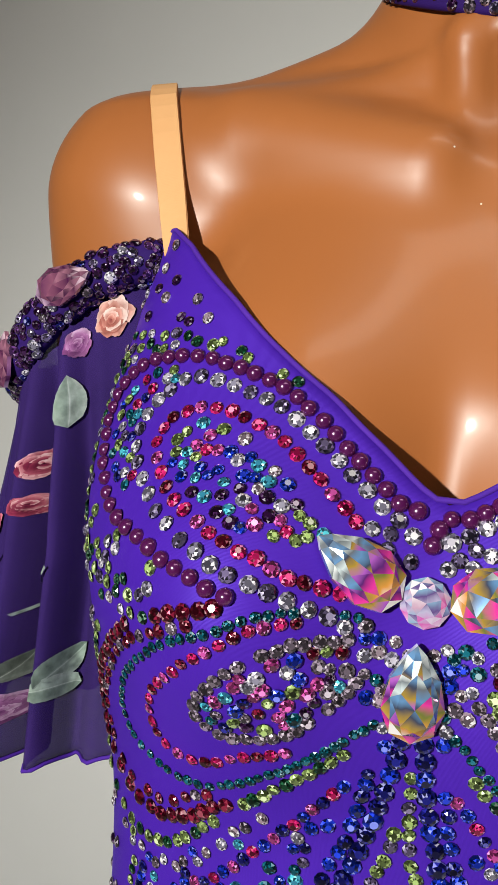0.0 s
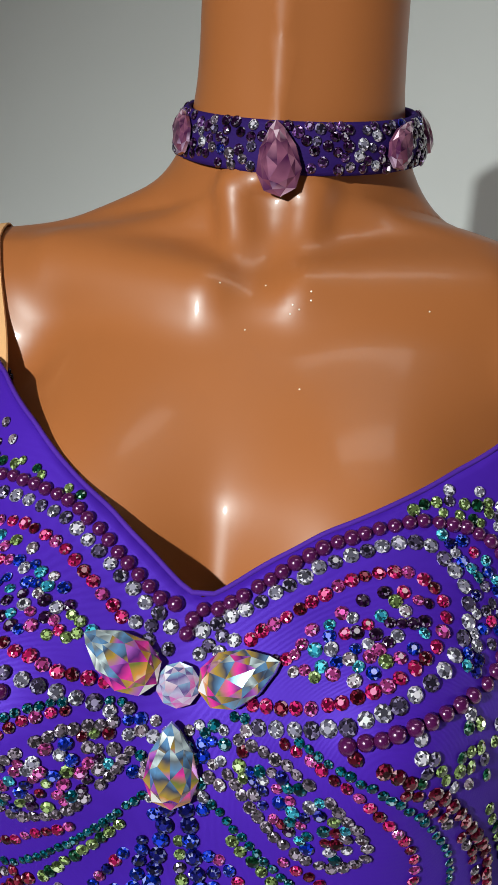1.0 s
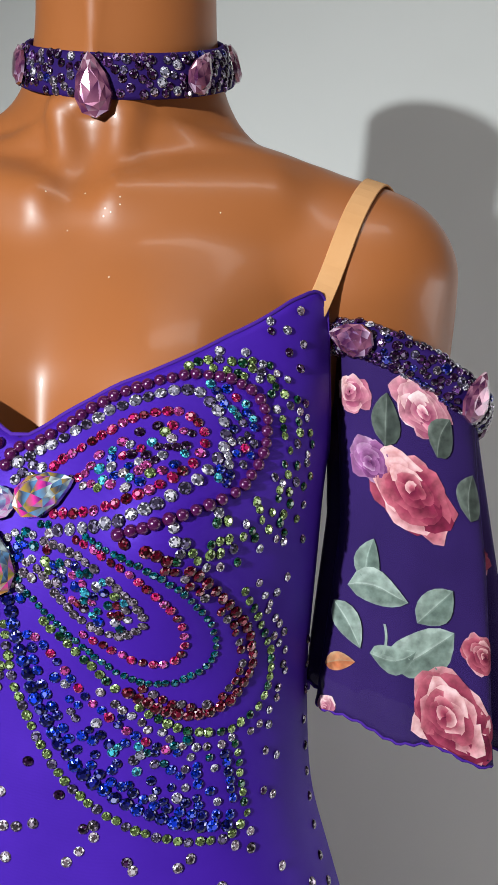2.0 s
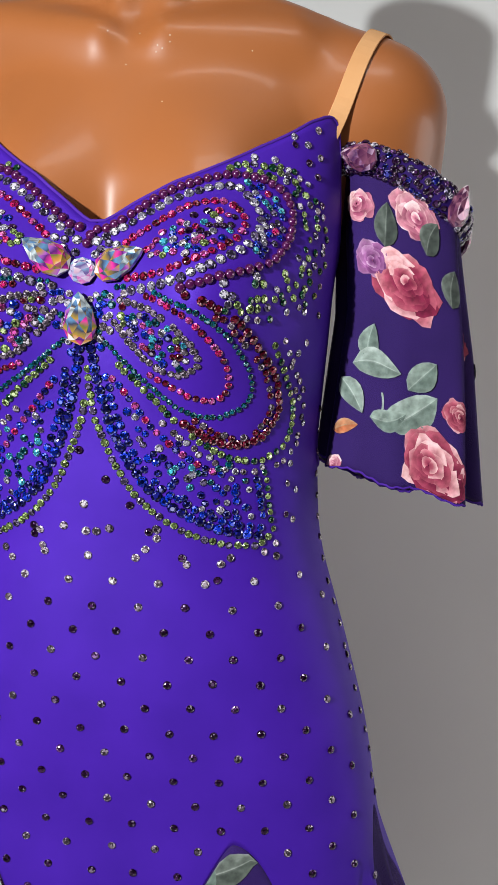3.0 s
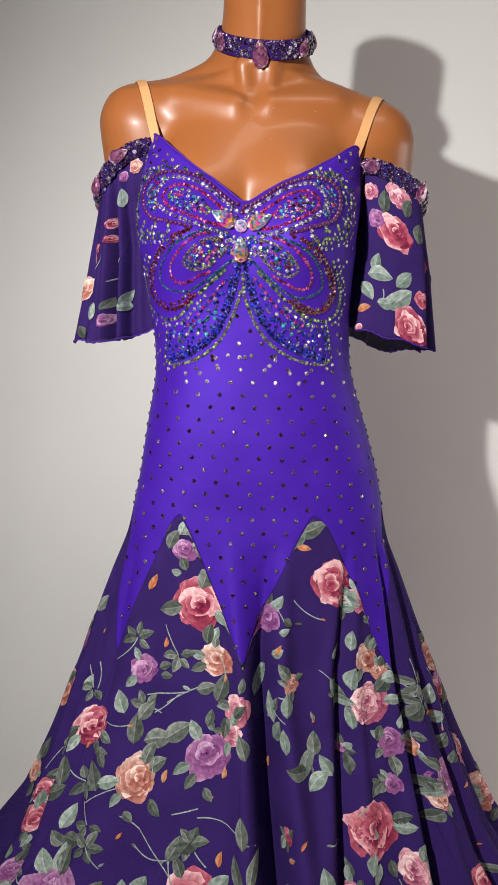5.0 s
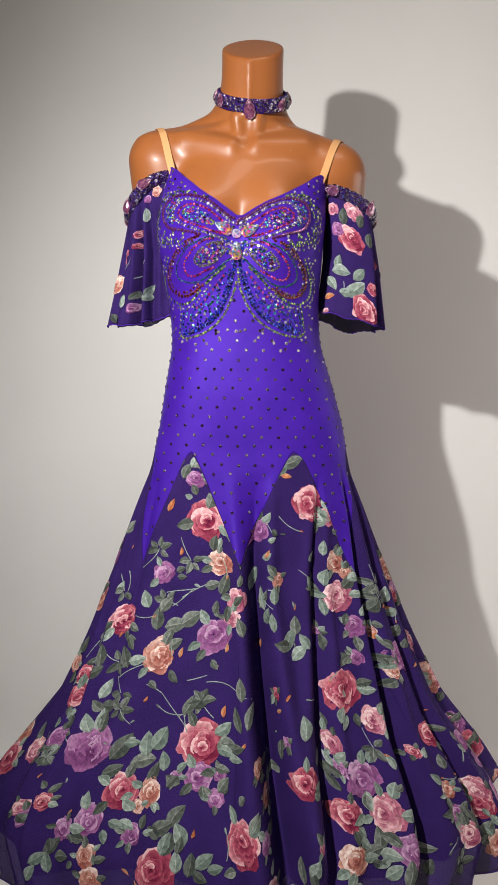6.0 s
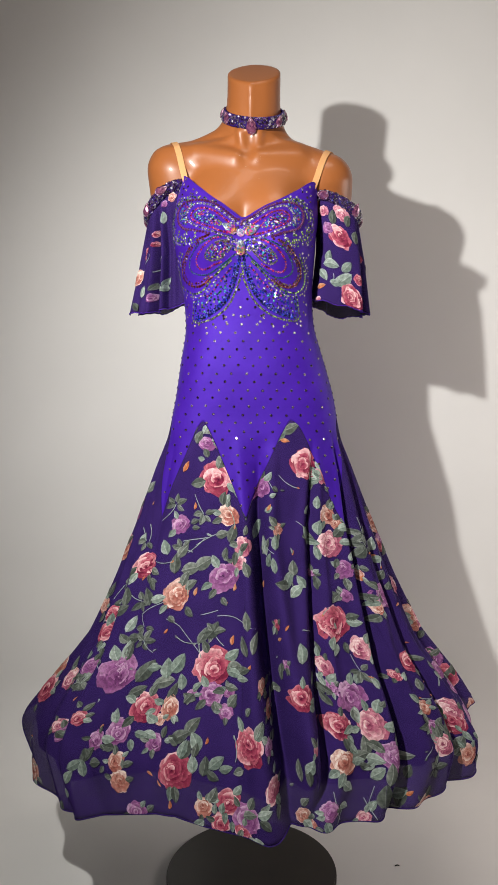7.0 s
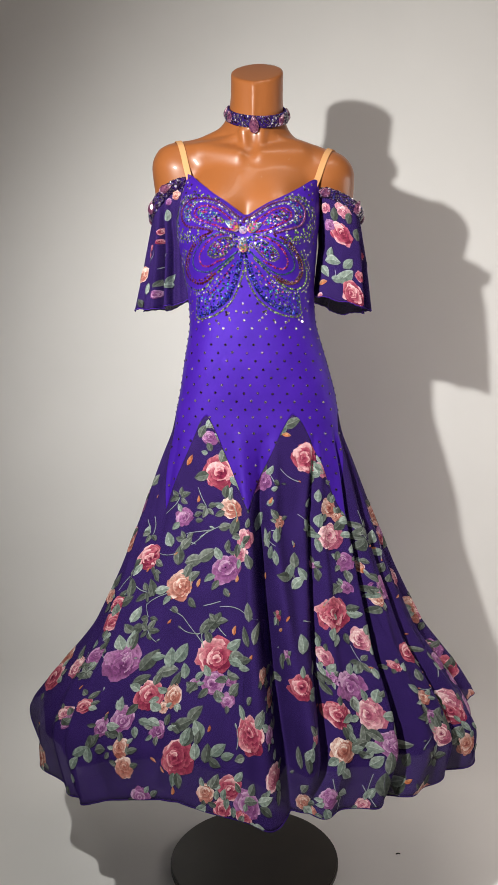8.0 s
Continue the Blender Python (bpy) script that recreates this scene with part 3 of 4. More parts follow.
    return p + d * np.stack([-g[:, 1], g[:, 0]], -1)


def fill(outline, kinds, r, count, seed):
    """Stones strewn inside an outline, on both wings alike."""
    gen, p = random.Random(seed), np.array(outline)
    (x0, z0), (x1, z1) = p.min(0), p.max(0)
    for _ in range(count):
        x, z = gen.uniform(x0, x1), gen.uniform(z0, z1)
        inside = False
        for (ax, az), (bx, bz) in zip(p, np.roll(p, -1, 0)):
            if (az > z) != (bz > z) and x < (bx - ax) * (z - az) / (bz - az) + ax:
                inside = not inside
        if inside:
            rr = gen.choice(r)
            for side in (1, -1):
                put(*wing(side, x, z), gen.choice(kinds), rr, 0.0006)


# upper wing
pearl_row = spline([(0.000, 1.434), (0.0035, 1.442), (0.0125, 1.445), (0.020, 1.4495), (0.0395, 1.463), (0.0537, 1.4705), (0.0703, 1.4763), (0.0859, 1.4794), (0.1042, 1.4768),
                    (0.116, 1.467), (0.1197, 1.452), (0.1164, 1.436), (0.1058, 1.422), (0.0901, 1.4157), (0.0739, 1.410), (0.0598, 1.4055)], 0.0056)
clear_row = spline([(0.0056, 1.4358), (0.0188, 1.4431), (0.0329, 1.4523), (0.048, 1.4613), (0.061, 1.4669), (0.073, 1.4708), (0.0841, 1.4719), (0.0921, 1.4674), (0.0992, 1.4585),
                    (0.1018, 1.4488), (0.099, 1.4388), (0.0895, 1.4282), (0.0801, 1.4215), (0.0706, 1.4166), (0.0563, 1.4106), (0.0391, 1.4069), (0.0295, 1.4055)], 0.0061)
red_row = spline([(0.0239, 1.4347), (0.0356, 1.4431), (0.0472, 1.4512), (0.0599, 1.4577), (0.075, 1.4615), (0.0872, 1.4582), (0.0932, 1.4493), (0.0907, 1.4401), (0.0832, 1.4318),
                  (0.0709, 1.4245), (0.0569, 1.4183), (0.0423, 1.4141), (0.0266, 1.4127)], 0.0053)
green_row = spline([(0.0811, 1.4839), (0.0947, 1.4876), (0.1087, 1.4839), (0.1206, 1.4786), (0.1293, 1.4651), (0.1336, 1.454), (0.1344, 1.4394), (0.1319, 1.4234), (0.1283, 1.4104),
                    (0.119, 1.4022), (0.1072, 1.3971), (0.0962, 1.3965), (0.0866, 1.3978)], 0.0052)
both(pearl_row, ("pearl",), 0.0027)
both(clear_row, ("clear", "smoke", "clear", "clear", "smoke"), 0.0027)
both(red_row, ("red", "red", "rose", "red", "siam"), 0.0024)
both(green_row, ("peridot", "emerald", "peridot", "smoke"), 0.0023, 0.0012)
both(shifted(green_row, -0.005)[1:-2], ("emerald", "peridot", "clear", "peridot"), 0.0020, 0.0015)
both(shifted(green_row, 0.0052)[5:], ("clear", "peridot", "emerald", "blush"), 0.0020, 0.0018)
fill([(0.0315, 1.4270), (0.045, 1.4392), (0.0601, 1.4506), (0.0756, 1.4565), (0.0866, 1.4517), (0.0854, 1.4399), (0.0741, 1.4310), (0.0613, 1.4249), (0.0448, 1.4215)],
     ["rose", "blush", "blue", "aqua", "plum", "clear", "rose", "blue", "peridot", "aqua", "plum", "red"], [0.0022, 0.0024, 0.0020], 700, 3)
fill([(0.0907, 1.4746), (0.1043, 1.4718), (0.1138, 1.4601), (0.114, 1.4446), (0.1098, 1.4324), (0.1016, 1.4266), (0.0982, 1.4339), (0.1041, 1.4455), (0.1025, 1.4584), (0.0933, 1.4674)],
     ["blue", "smoke", "aqua", "clear", "navy", "teal", "red", "blue", "peridot"], [0.0021, 0.0023], 600, 4)
# lower wing
teal_row = spline([(0.0205, 1.4076), (0.0397, 1.4046), (0.0566, 1.3972), (0.0782, 1.3856), (0.0928, 1.3687), (0.0978, 1.3523), (0.0935, 1.3397), (0.0785, 1.3322), (0.0615, 1.3339),
                   (0.0446, 1.3449), (0.0278, 1.3601), (0.0128, 1.3753)], 0.0039)
garnet_row = spline([(0.062, 1.4016), (0.078, 1.3958), (0.0943, 1.3847), (0.106, 1.3675), (0.1129, 1.3508), (0.1125, 1.3332), (0.1019, 1.3183), (0.0865, 1.3145), (0.0711, 1.3194), (0.0578, 1.3277)], 0.0050)
scarlet_row = spline([(0.034, 1.4037), (0.0511, 1.3962), (0.0675, 1.3846), (0.08, 1.370), (0.0849, 1.3568), (0.0802, 1.3444), (0.0672, 1.3423), (0.0522, 1.3495), (0.0392, 1.3566)], 0.0048)
taupe_row = spline([(0.0226, 1.3997), (0.0398, 1.394), (0.0565, 1.3824), (0.0666, 1.3697), (0.0665, 1.3615), (0.0561, 1.3569), (0.0412, 1.3622), (0.0281, 1.3747), (0.0187, 1.3872)], 0.0044)
lime_row = spline([(0.0202, 1.3619), (0.0389, 1.3437), (0.0559, 1.3262), (0.079, 1.309), (0.1004, 1.3044), (0.1161, 1.3131), (0.1223, 1.3331), (0.1184, 1.3548), (0.1115, 1.3752)], 0.0050)
both(teal_row, ("teal",), 0.0017)
both(garnet_row, ("siam",), 0.0027)
both(shifted(garnet_row, -0.0047)[2:-1], ("siam", "taupe", "siam"), 0.0021, 0.001)
both(scarlet_row, ("red", "siam", "red", "rose"), 0.0020)
both(taupe_row, ("taupe",), 0.0022)
both(lime_row, ("peridot", "peridot", "emerald"), 0.0022)
both(shifted(lime_row, -0.0062)[8:], ("blush", "clear", "taupe"), 0.0020, 0.0016)
fill([(0.022, 1.398), (0.0398, 1.392), (0.0565, 1.380), (0.0640, 1.3697), (0.0645, 1.363), (0.0561, 1.3595), (0.0412, 1.3640), (0.0281, 1.376), (0.0187, 1.387)],
     ["taupe", "blue", "plum", "peridot", "teal", "siam", "aqua", "navy", "taupe", "clear", "rose"], [0.0022, 0.0019, 0.0024], 700, 6)
# tail
sapphire_row = spline([(0.0035, 1.372), (0.006, 1.356), (0.0105, 1.3374), (0.0165, 1.3184), (0.0331, 1.2905), (0.0566, 1.2723), (0.0801, 1.2611), (0.1019, 1.2562)], 0.0062)
fern_row = spline([(0.0014, 1.360), (0.0022, 1.341), (0.0070, 1.3221), (0.0224, 1.2901), (0.045, 1.268), (0.0704, 1.2554), (0.098, 1.250), (0.1087, 1.2549)], 0.0052)
both(sapphire_row, ("navy", "navy", "blue"), 0.0030)
both(shifted(sapphire_row, 0.0056)[3:], ("blue", "navy", "blue"), 0.0024, 0.0008)
both(fern_row, ("peridot", "peridot", "smoke"), 0.0022)
both(spline([(0.0997, 1.3017), (0.1017, 1.2877), (0.1041, 1.2735), (0.1061, 1.26)], 0.0046), ("navy", "blue"), 0.0023)
both(spline([(0.1045, 1.3017), (0.107, 1.2877), (0.109, 1.2735), (0.111, 1.26)], 0.0052), ("peridot", "emerald"), 0.0019)
both(spline([(0.0125, 1.3581), (0.0237, 1.3452), (0.0407, 1.3228), (0.0638, 1.3038), (0.0792, 1.2968)], 0.0050), ("navy", "rose", "blue", "red"), 0.0021)
fill([(0.0198, 1.3414), (0.0483, 1.3191), (0.0966, 1.2978), (0.1016, 1.2636), (0.0721, 1.2704), (0.037, 1.2956)], ["blue", "smoke", "navy", "blue", "clear", "aqua", "teal"], [0.0019, 0.0022, 0.0024], 330, 8)
# round the middle crystals
fill([(0.002, 1.400), (0.016, 1.408), (0.032, 1.4045), (0.020, 1.399), (0.013, 1.372), (0.004, 1.366)], ["clear", "taupe", "teal", "blush", "blue"], [0.0023, 0.0019], 170, 9)
fill([(0.002, 1.427), (0.012, 1.436), (0.022, 1.433), (0.010, 1.424)], ["clear", "smoke", "clear"], [0.0024], 60, 10)
fill([(0.08, 1.408), (0.105, 1.418), (0.125, 1.43), (0.134, 1.405), (0.11, 1.392), (0.085, 1.396)], ["peridot", "smoke", "emerald", "peridot", "clear"], [0.0021, 0.0024], 90, 14)
fill([(0.02, 1.452), (0.05, 1.4755), (0.08, 1.488), (0.115, 1.49), (0.128, 1.47), (0.118, 1.483), (0.085, 1.483), (0.05, 1.471)], ["peridot", "smoke", "clear", "emerald"], [0.0019, 0.0021], 160, 15)
fill([(0.004, 1.31), (0.03, 1.277), (0.06, 1.252), (0.112, 1.246), (0.112, 1.218), (0.05, 1.225), (0.0, 1.25)], ["blush", "taupe", "blush", "plum"], [0.0023, 0.0025], 18, 16)
# strewn edge stones below the peaks and down the sides
fill([(0.085, 1.488), (0.118, 1.527), (0.134, 1.515), (0.139, 1.46), (0.140, 1.42), (0.133, 1.41), (0.128, 1.486), (0.1, 1.49)], ["clear", "taupe", "taupe", "plum"], [0.0021, 0.0023], 60, 11)
fill([(0.123, 1.40), (0.137, 1.40), (0.130, 1.30), (0.122, 1.25), (0.112, 1.25), (0.124, 1.32)], ["clear", "blush", "taupe", "plum"], [0.0021], 48, 12)

# sparse stones up to the peaks
for x, z in ((0.098, 1.497), (0.107, 1.504), (0.117, 1.508), (0.103, 1.512), (0.111, 1.518), (0.108, 1.528), (0.116, 1.496), (0.092, 1.503), (0.088, 1.495), (0.121, 1.519)):
    for side in (-1, 1):
        px, pz = wing(side, x * (1.10 if side > 0 else 0.97), z - (0.004 if side > 0 else 0.0))
        put(px, pz, rng.choice(["clear", "taupe", "plum", "blush"]), 0.0023, 0.0012)

# strewn over the waist and hips on a slanted lattice
TAIL_Z, TAIL_X = (1.25, 1.268, 1.29, 1.322), (0.098, 0.045, 0.0224, 0.007)
for i in range(-26, 34):
    for j in range(-26, 34):
        s, z = 0.0385 + 0.0175 * i - 0.0152 * j, 1.2446 - 0.0165 * i - 0.0158 * j
        if not 0.87 < z < 1.315 or abs(s - CX(z)) > HALF(z) * 1.12:
            continue
        x = CX(z) + (s - CX(z)) * 0.88
        if abs(x - CX(z)) > HALF(z) * 0.985 or (z > 1.25 and abs(x - MID) > float(np.interp(z, TAIL_Z, TAIL_X)) - 0.006):
            continue
        near = z > 1.195 + 0.03 * rng.random()
        kind = rng.choice(["blush", "plum", "blush", "plum", "taupe"]) if near else ("plum" if (i + j) % 2 else rng.choice(["plum", "amethyst", "taupe", "taupe"]))
        put(float(x), float(z), kind, 0.0024, 0.0010)
# a line of stones down either side seam
for k in range(26):
    z = 0.955 + 0.0152 * k
    for side in (-1, 1):
        put(float(CX(z) + side * HALF(z) * 0.99), z, "plum" if k % 2 else "taupe", 0.0023, 0.0006)
order = sorted(placed, key=lambda q: (q[0] - MID) ** 2 + (q[1] - 1.40) ** 2)
left_over = {}
count = 0
for x, z, kind, r, t in order:
    tip = np.array([rng.uniform(-0.17, 0.17) for _ in range(3)])
    m = seat(shell(t, z, 0.0003), shell_normal(t, z) + tip, r, rng.uniform(0, 6.28))
    if kind == "pearl":
        set_part("pearl", PEARL_MESH, m, dress)
    elif count < 300:
        count += 1
        set_part("rhinestone", RHINE_MESH[kind], m, dress)
    else:
        left_over.setdefault(kind, []).append(m)
WORDS = {"clear": "clear", "smoke": "smoky grey", "siam": "dark red", "red": "bright red", "rose": "pink", "teal": "teal", "blue": "sapphire blue", "navy": "navy", "peridot": "light green",
         "emerald": "dark green", "aqua": "aqua", "plum": "dark plum", "taupe": "taupe", "blush": "pale blush", "amethyst": "amethyst"}
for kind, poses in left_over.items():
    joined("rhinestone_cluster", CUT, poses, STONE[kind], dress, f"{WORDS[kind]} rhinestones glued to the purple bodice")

# the four large crystals of the butterfly's body
for x, z, size, spin, pear in ((0.0083, 1.4165, 0.0080, 0.3, False), (-0.0125, 1.4250, 0.0160, 0.98, True), (0.0305, 1.4215, 0.0160, -1.13, True), (0.0075, 1.3890, 0.0155, 0.03, True)):
    t = tau_of(x, z)
    ob = set_part("crystal_drop" if pear else "round_crystal", DROP_MESH["aurora" if pear else "pale", pear], seat(shell(t, z, 0.0022), shell_normal(t, z), size, spin), dress)
    ob["label"] = "large iridescent cut crystal"


# ---- edges, straps, bands ----
edge_t = np.linspace(-1.75, 1.75, 300)
part("neckline_binding", tube(shell(edge_t, neck_z(edge_t), -0.0004), 0.0011, 8), TRIM, dress, "dark purple neckline binding")


def field_normal(p):
    p = np.array(p, float)
    g = np.array([float(body_field(p + h) - body_field(p - h)) for h in np.eye(3) * 1e-3])
    return g / np.linalg.norm(g)


def strap(side):
    top = np.array((-0.1350, 0.016, 1.64)) if side < 0 else np.array((0.189, 0.018, 1.606))
    t0 = side * (1.12 if side > 0 else 1.11)
    start = shell(t0, neck_z(t0) - 0.009, -0.0030)
    line = []
    for a in np.linspace(0, 1, 40):
        if a < 0.5:
            p = start + (top - start) * (a / 0.5)
        else:
            p = top + (np.array((top[0] - side * 0.004, 0.075, 1.50)) - top) * ((a - 0.5) / 0.5)
        for _ in range(6):
            d = float(body_field(p)) - 0.0018
            if d < 0 or a > 0.28:
                p = p - 0.8 * d * field_normal(p)
        line.append(p)
    line = np.array(line)
    for _ in range(14):
        line[1:-1] = (line[:-2] + 2 * line[1:-1] + line[2:]) / 4
    for i in range(len(line)):
        for _ in range(6):
            d = float(body_field(line[i])) - 0.0014
            if d < 0:
                line[i] = line[i] - d * field_normal(line[i])
    bm, rows = bmesh.new(), []
    for i, p in enumerate(line):
        d = line[min(i + 1, 39)] - line[max(i - 1, 0)]
        n = field_normal(p)
        across = np.cross(d, n)
        across = across / np.linalg.norm(across)
        rows.append([bm.verts.new(p + across * w + n * h) for w, h in ((-0.0062, 0), (-0.0058, 0.0008), (0.0058, 0.0008), (0.0062, 0), (0.0058, -0.0004), (-0.0058, -0.0004))])
    for r0, r1 in zip(rows, rows[1:]):
        for k in range(6):
            bm.faces.new((r0[k], r0[(k + 1) % 6], r1[(k + 1) % 6], r1[k]))
    bm.faces.new(rows[0][::-1])
    bm.faces.new(rows[-1])
    bmesh.ops.recalc_face_normals(bm, faces=bm.faces)
    return part("shoulder_strap", bm, STRAP, dress, "nude elastic shoulder strap", smooth=False)


for side in (-1, 1):
    strap(side)


def ribbon_ring(point, across, n, half, thick):
    """A closed band: point(a) its middle line, across(a) its (up, out) directions."""
    bm, rows = bmesh.new(), []
    for a in np.linspace(0, 2 * math.pi, n, endpoint=False):
        p, (up, out) = np.array(point(a)), across(a)
        rows.append([bm.verts.new(p + up * (half * u) + out * (thick * v)) for u, v in ((-1, -0.6), (-1, 0.4), (-0.85, 0.85), (0, 1), (0.85, 0.85), (1, 0.4), (1, -0.6))])
    for r0, r1 in zip(rows, rows[1:] + rows[:1]):
        for k in range(7):
            bm.faces.new((r0[k], r0[(k + 1) % 7], r1[(k + 1) % 7], r1[k]))
    bmesh.ops.recalc_face_normals(bm, faces=bm.faces)
    return bm


def unit(v):
    v = np.asarray(v, float)
    return v / np.linalg.norm(v)


def stud(parent, point, across, half, thick, span, kinds, tries, seed, keep_out, r=(0.0017, 0.0027)):
    """Closely set stones over the outer face of a band."""
    gen, taken = random.Random(seed), list(keep_out)
    radius = 0.055
    for _ in range(tries):
        a, u, rr = gen.uniform(*span), gen.uniform(-0.76, 0.76), gen.uniform(*r)
        if any(((a - b) * radius) ** 2 + (u - w) ** 2 * half**2 < (0.80 * (rr + q)) ** 2 for b, w, q in taken):
            continue
        taken.append((a, u, rr))
        up, out = across(a)
        n = out + up * 0.35 * u
        set_part("rhinestone", RHINE_MESH[gen.choice(kinds)], seat(np.array(point(a)) + up * (half * u) + out * (thick * (1.0 - 0.18 * u * u)), n, rr, gen.uniform(0, 6.28), (0, 0.1, 1)), parent)


DUSK = ["plum", "amethyst", "plum", "smoke", "plum", "taupe", "plum", "amethyst", "navy", "plum", "clear", "plum"]


def sleeve_band(side):
    half, thick = 0.0098, 0.0075
    point = lambda a: sleeve_point(side, a, 0.0, 0.001) + np.array((0, 0, 0.001))

    def across(a):
        out = unit(sleeve_point(side, a, 0.0, 0.01) - sleeve_point(side, a, 0.0, 0.0))
        d = unit(sleeve_point(side, a + 0.01, 0.0) - sleeve_point(side, a - 0.01, 0.0))
        up = np.cross(d, out)
        up = unit(up if up[2] > 0 else -up)
        return unit(up + 0.25 * out), unit(out - 0.25 * up)

    def spot(a, phi):
        up, out = across(a)
        puff = 1 + 0.05 * math.sin(17 * a) + 0.04 * math.sin(29 * a + 1)
        return np.array(point(a)) + (up * (half * math.sin(phi)) + out * (thick * math.cos(phi))) * puff, unit(up * math.sin(phi) * thick + out * math.cos(phi) * half)

    turns, ring = np.linspace(0, 2 * math.pi, 128, endpoint=False), np.linspace(0, 2 * math.pi, 14, endpoint=False)
    bm, rows = bmesh.new(), []
    for a in turns:
        rows.append([bm.verts.new(spot(a, phi)[0]) for phi in ring])
    for r0, r1 in zip(rows, rows[1:] + rows[:1]):
        for k in range(14):
            bm.faces.new((r0[k], r0[(k + 1) % 14], r1[(k + 1) % 14], r1[k]))
    bmesh.ops.recalc_face_normals(bm, faces=bm.faces)
    band = part("sleeve_band", bm, PURPLE_DARK, dress, "padded purple sleeve band crusted with dark stones")
    drops = [(-2.15, 0.15, 1.25), (-0.85, 0.1, -0.25), (0.2, 0.1, 0.1)] if side > 0 else [(-1.42, 0.35, 1.15), (-0.72, 0.15, 0.35), (0.2, 0.1, 0.1)]
    taken = []
    for a, phi, spin in drops:
        p, n = spot(a, phi)
        ob = set_part("crystal_drop", DROP_MESH["pink", True], seat(p, n, 0.0140, spin * side), band)
        ob["label"] = "pink cut crystal drop"
        taken.append((p, 0.0092))
    g = random.Random(40 + side)
    for _ in range(5200):
        a, phi, rr = g.uniform(-2.95, 0.9), g.uniform(-1.35, 1.5), g.uniform(0.0018, 0.0030)
        p, n = spot(a, phi)
        if any((p[0] - q[0]) ** 2 + (p[1] - q[1]) ** 2 + (p[2] - q[2]) ** 2 < (0.84 * (rr + r)) ** 2 for q, r in taken):
            continue
        taken.append((p, rr))
        set_part("rhinestone", RHINE_MESH[g.choice(DUSK)], seat(p, n, rr * 1.1, g.uniform(0, 6.28), (0, 0.1, 1)), band)
        if len(taken) > 290:
            break
    return band


for side in (-1, 1):
    sleeve_band(side)

# ---- choker ----
choker = tagged(new("choker"), "purple fabric choker with dark stones and pink crystal drops", "choker")
CHOKER_TILT, CHOKER_LEAN = radians(31), radians(4)
choker_mid, choker_fwd = np.array((0.0340, 0.0080, 1.6715)), np.array((0, -math.cos(CHOKER_TILT), -math.sin(CHOKER_TILT)))
choker_right = np.array((math.cos(CHOKER_LEAN), 0, -math.sin(CHOKER_LEAN)))
choker_up = np.cross(choker_fwd, choker_right)
choker_point = lambda a: choker_mid + 0.0612 * (math.sin(a) * choker_right + math.cos(a) * choker_fwd)
choker_across = lambda a: (unit(choker_up - 0.30 * unit(choker_point(a) - choker_mid)), unit(choker_point(a) - choker_mid + 0.3 * 0.059 * choker_up))
part("choker_band", ribbon_ring(choker_point, choker_across, 128, 0.0115, 0.0022), PURPLE_DARK, choker)
spots = [(-0.06, -0.42, 0.0165, 0.05), (-1.02, 0.05, 0.0125, 0.25), (0.92, 0.0, 0.0125, -0.3), (-1.75, 0.0, 0.0125, 0.1), (1.72, 0.0, 0.0125, -0.1), (-2.4, 0.0, 0.0125, 0.0), (2.4, 0.0, 0.0125, 0.0)]
for a, u, size, spin in spots:
    ob = set_part("crystal_drop", DROP_MESH["pink", True], seat(choker_point(a) + choker_across(a)[0] * 0.0125 * u + choker_across(a)[1] * 0.0030, choker_across(a)[1], size, spin), choker)
    ob["label"] = "pink cut crystal drop"
stud(choker, choker_point, choker_across, 0.0125, 0.0022, (-2.6, 2.6), DUSK, 9000, 31, [(a, u, s * 0.72) for a, u, s, _ in spots], (0.0022, 0.0030))


# ---- printed flowers ----
def ink_material():
    m, n, l, p = material("printed_ink")
    at = n.new("ShaderNodeVertexColor")
    at.layer_name = "ink"
    tc, noise_tex, mix = n.new("ShaderNodeTexCoord"), n.new("ShaderNodeTexNoise"), n.new("ShaderNodeMixRGB")
    noise_tex.inputs["Scale"].default_value, noise_tex.inputs["Detail"].default_value = 190, 7
    l.new(tc.outputs["Object"], noise_tex.inputs["Vector"])
    mix.blend_type, mix.inputs["Fac"].default_value = "OVERLAY", 0.9
    l.new(at.outputs["Color"], mix.inputs["Color1"])
    l.new(noise_tex.outputs["Fac"], mix.inputs["Color2"])
    l.new(mix.outputs["Color"], p.inputs["Base Color"])
    p.inputs["Roughness"].default_value, p.inputs["Specular IOR Level"].default_value = 0.9, 0.15
    return m


INK = ink_material()
INKS = {"red": [(0.070, 0.004, 0.020), (0.20, 0.017, 0.050), (0.41, 0.090, 0.130), (0.70, 0.41, 0.42)],
        "mauve": [(0.065, 0.012, 0.065), (0.165, 0.044, 0.148), (0.287, 0.109, 0.252), (0.479, 0.287, 0.435)],
        "peach": [(0.148, 0.03, 0.03), (0.322, 0.1, 0.078), (0.479, 0.235, 0.191), (0.696, 0.539, 0.479)],
        "pink": [(0.12, 0.016, 0.045), (0.30, 0.066, 0.125), (0.50, 0.20, 0.25), (0.74, 0.52, 0.52)],
        "leaf": [(0.026, 0.032, 0.029), (0.060, 0.071, 0.061), (0.125, 0.142, 0.124), (0.31, 0.33, 0.30)],
        "pale": [(0.07, 0.098, 0.085), (0.14, 0.18, 0.155), (0.235, 0.285, 0.25), (0.43, 0.475, 0.44)],
        "bud": [(0.261, 0.052, 0.017), (0.4, 0.122, 0.052), (0.47, 0.217, 0.113), (0.244, 0.261, 0.174)]}


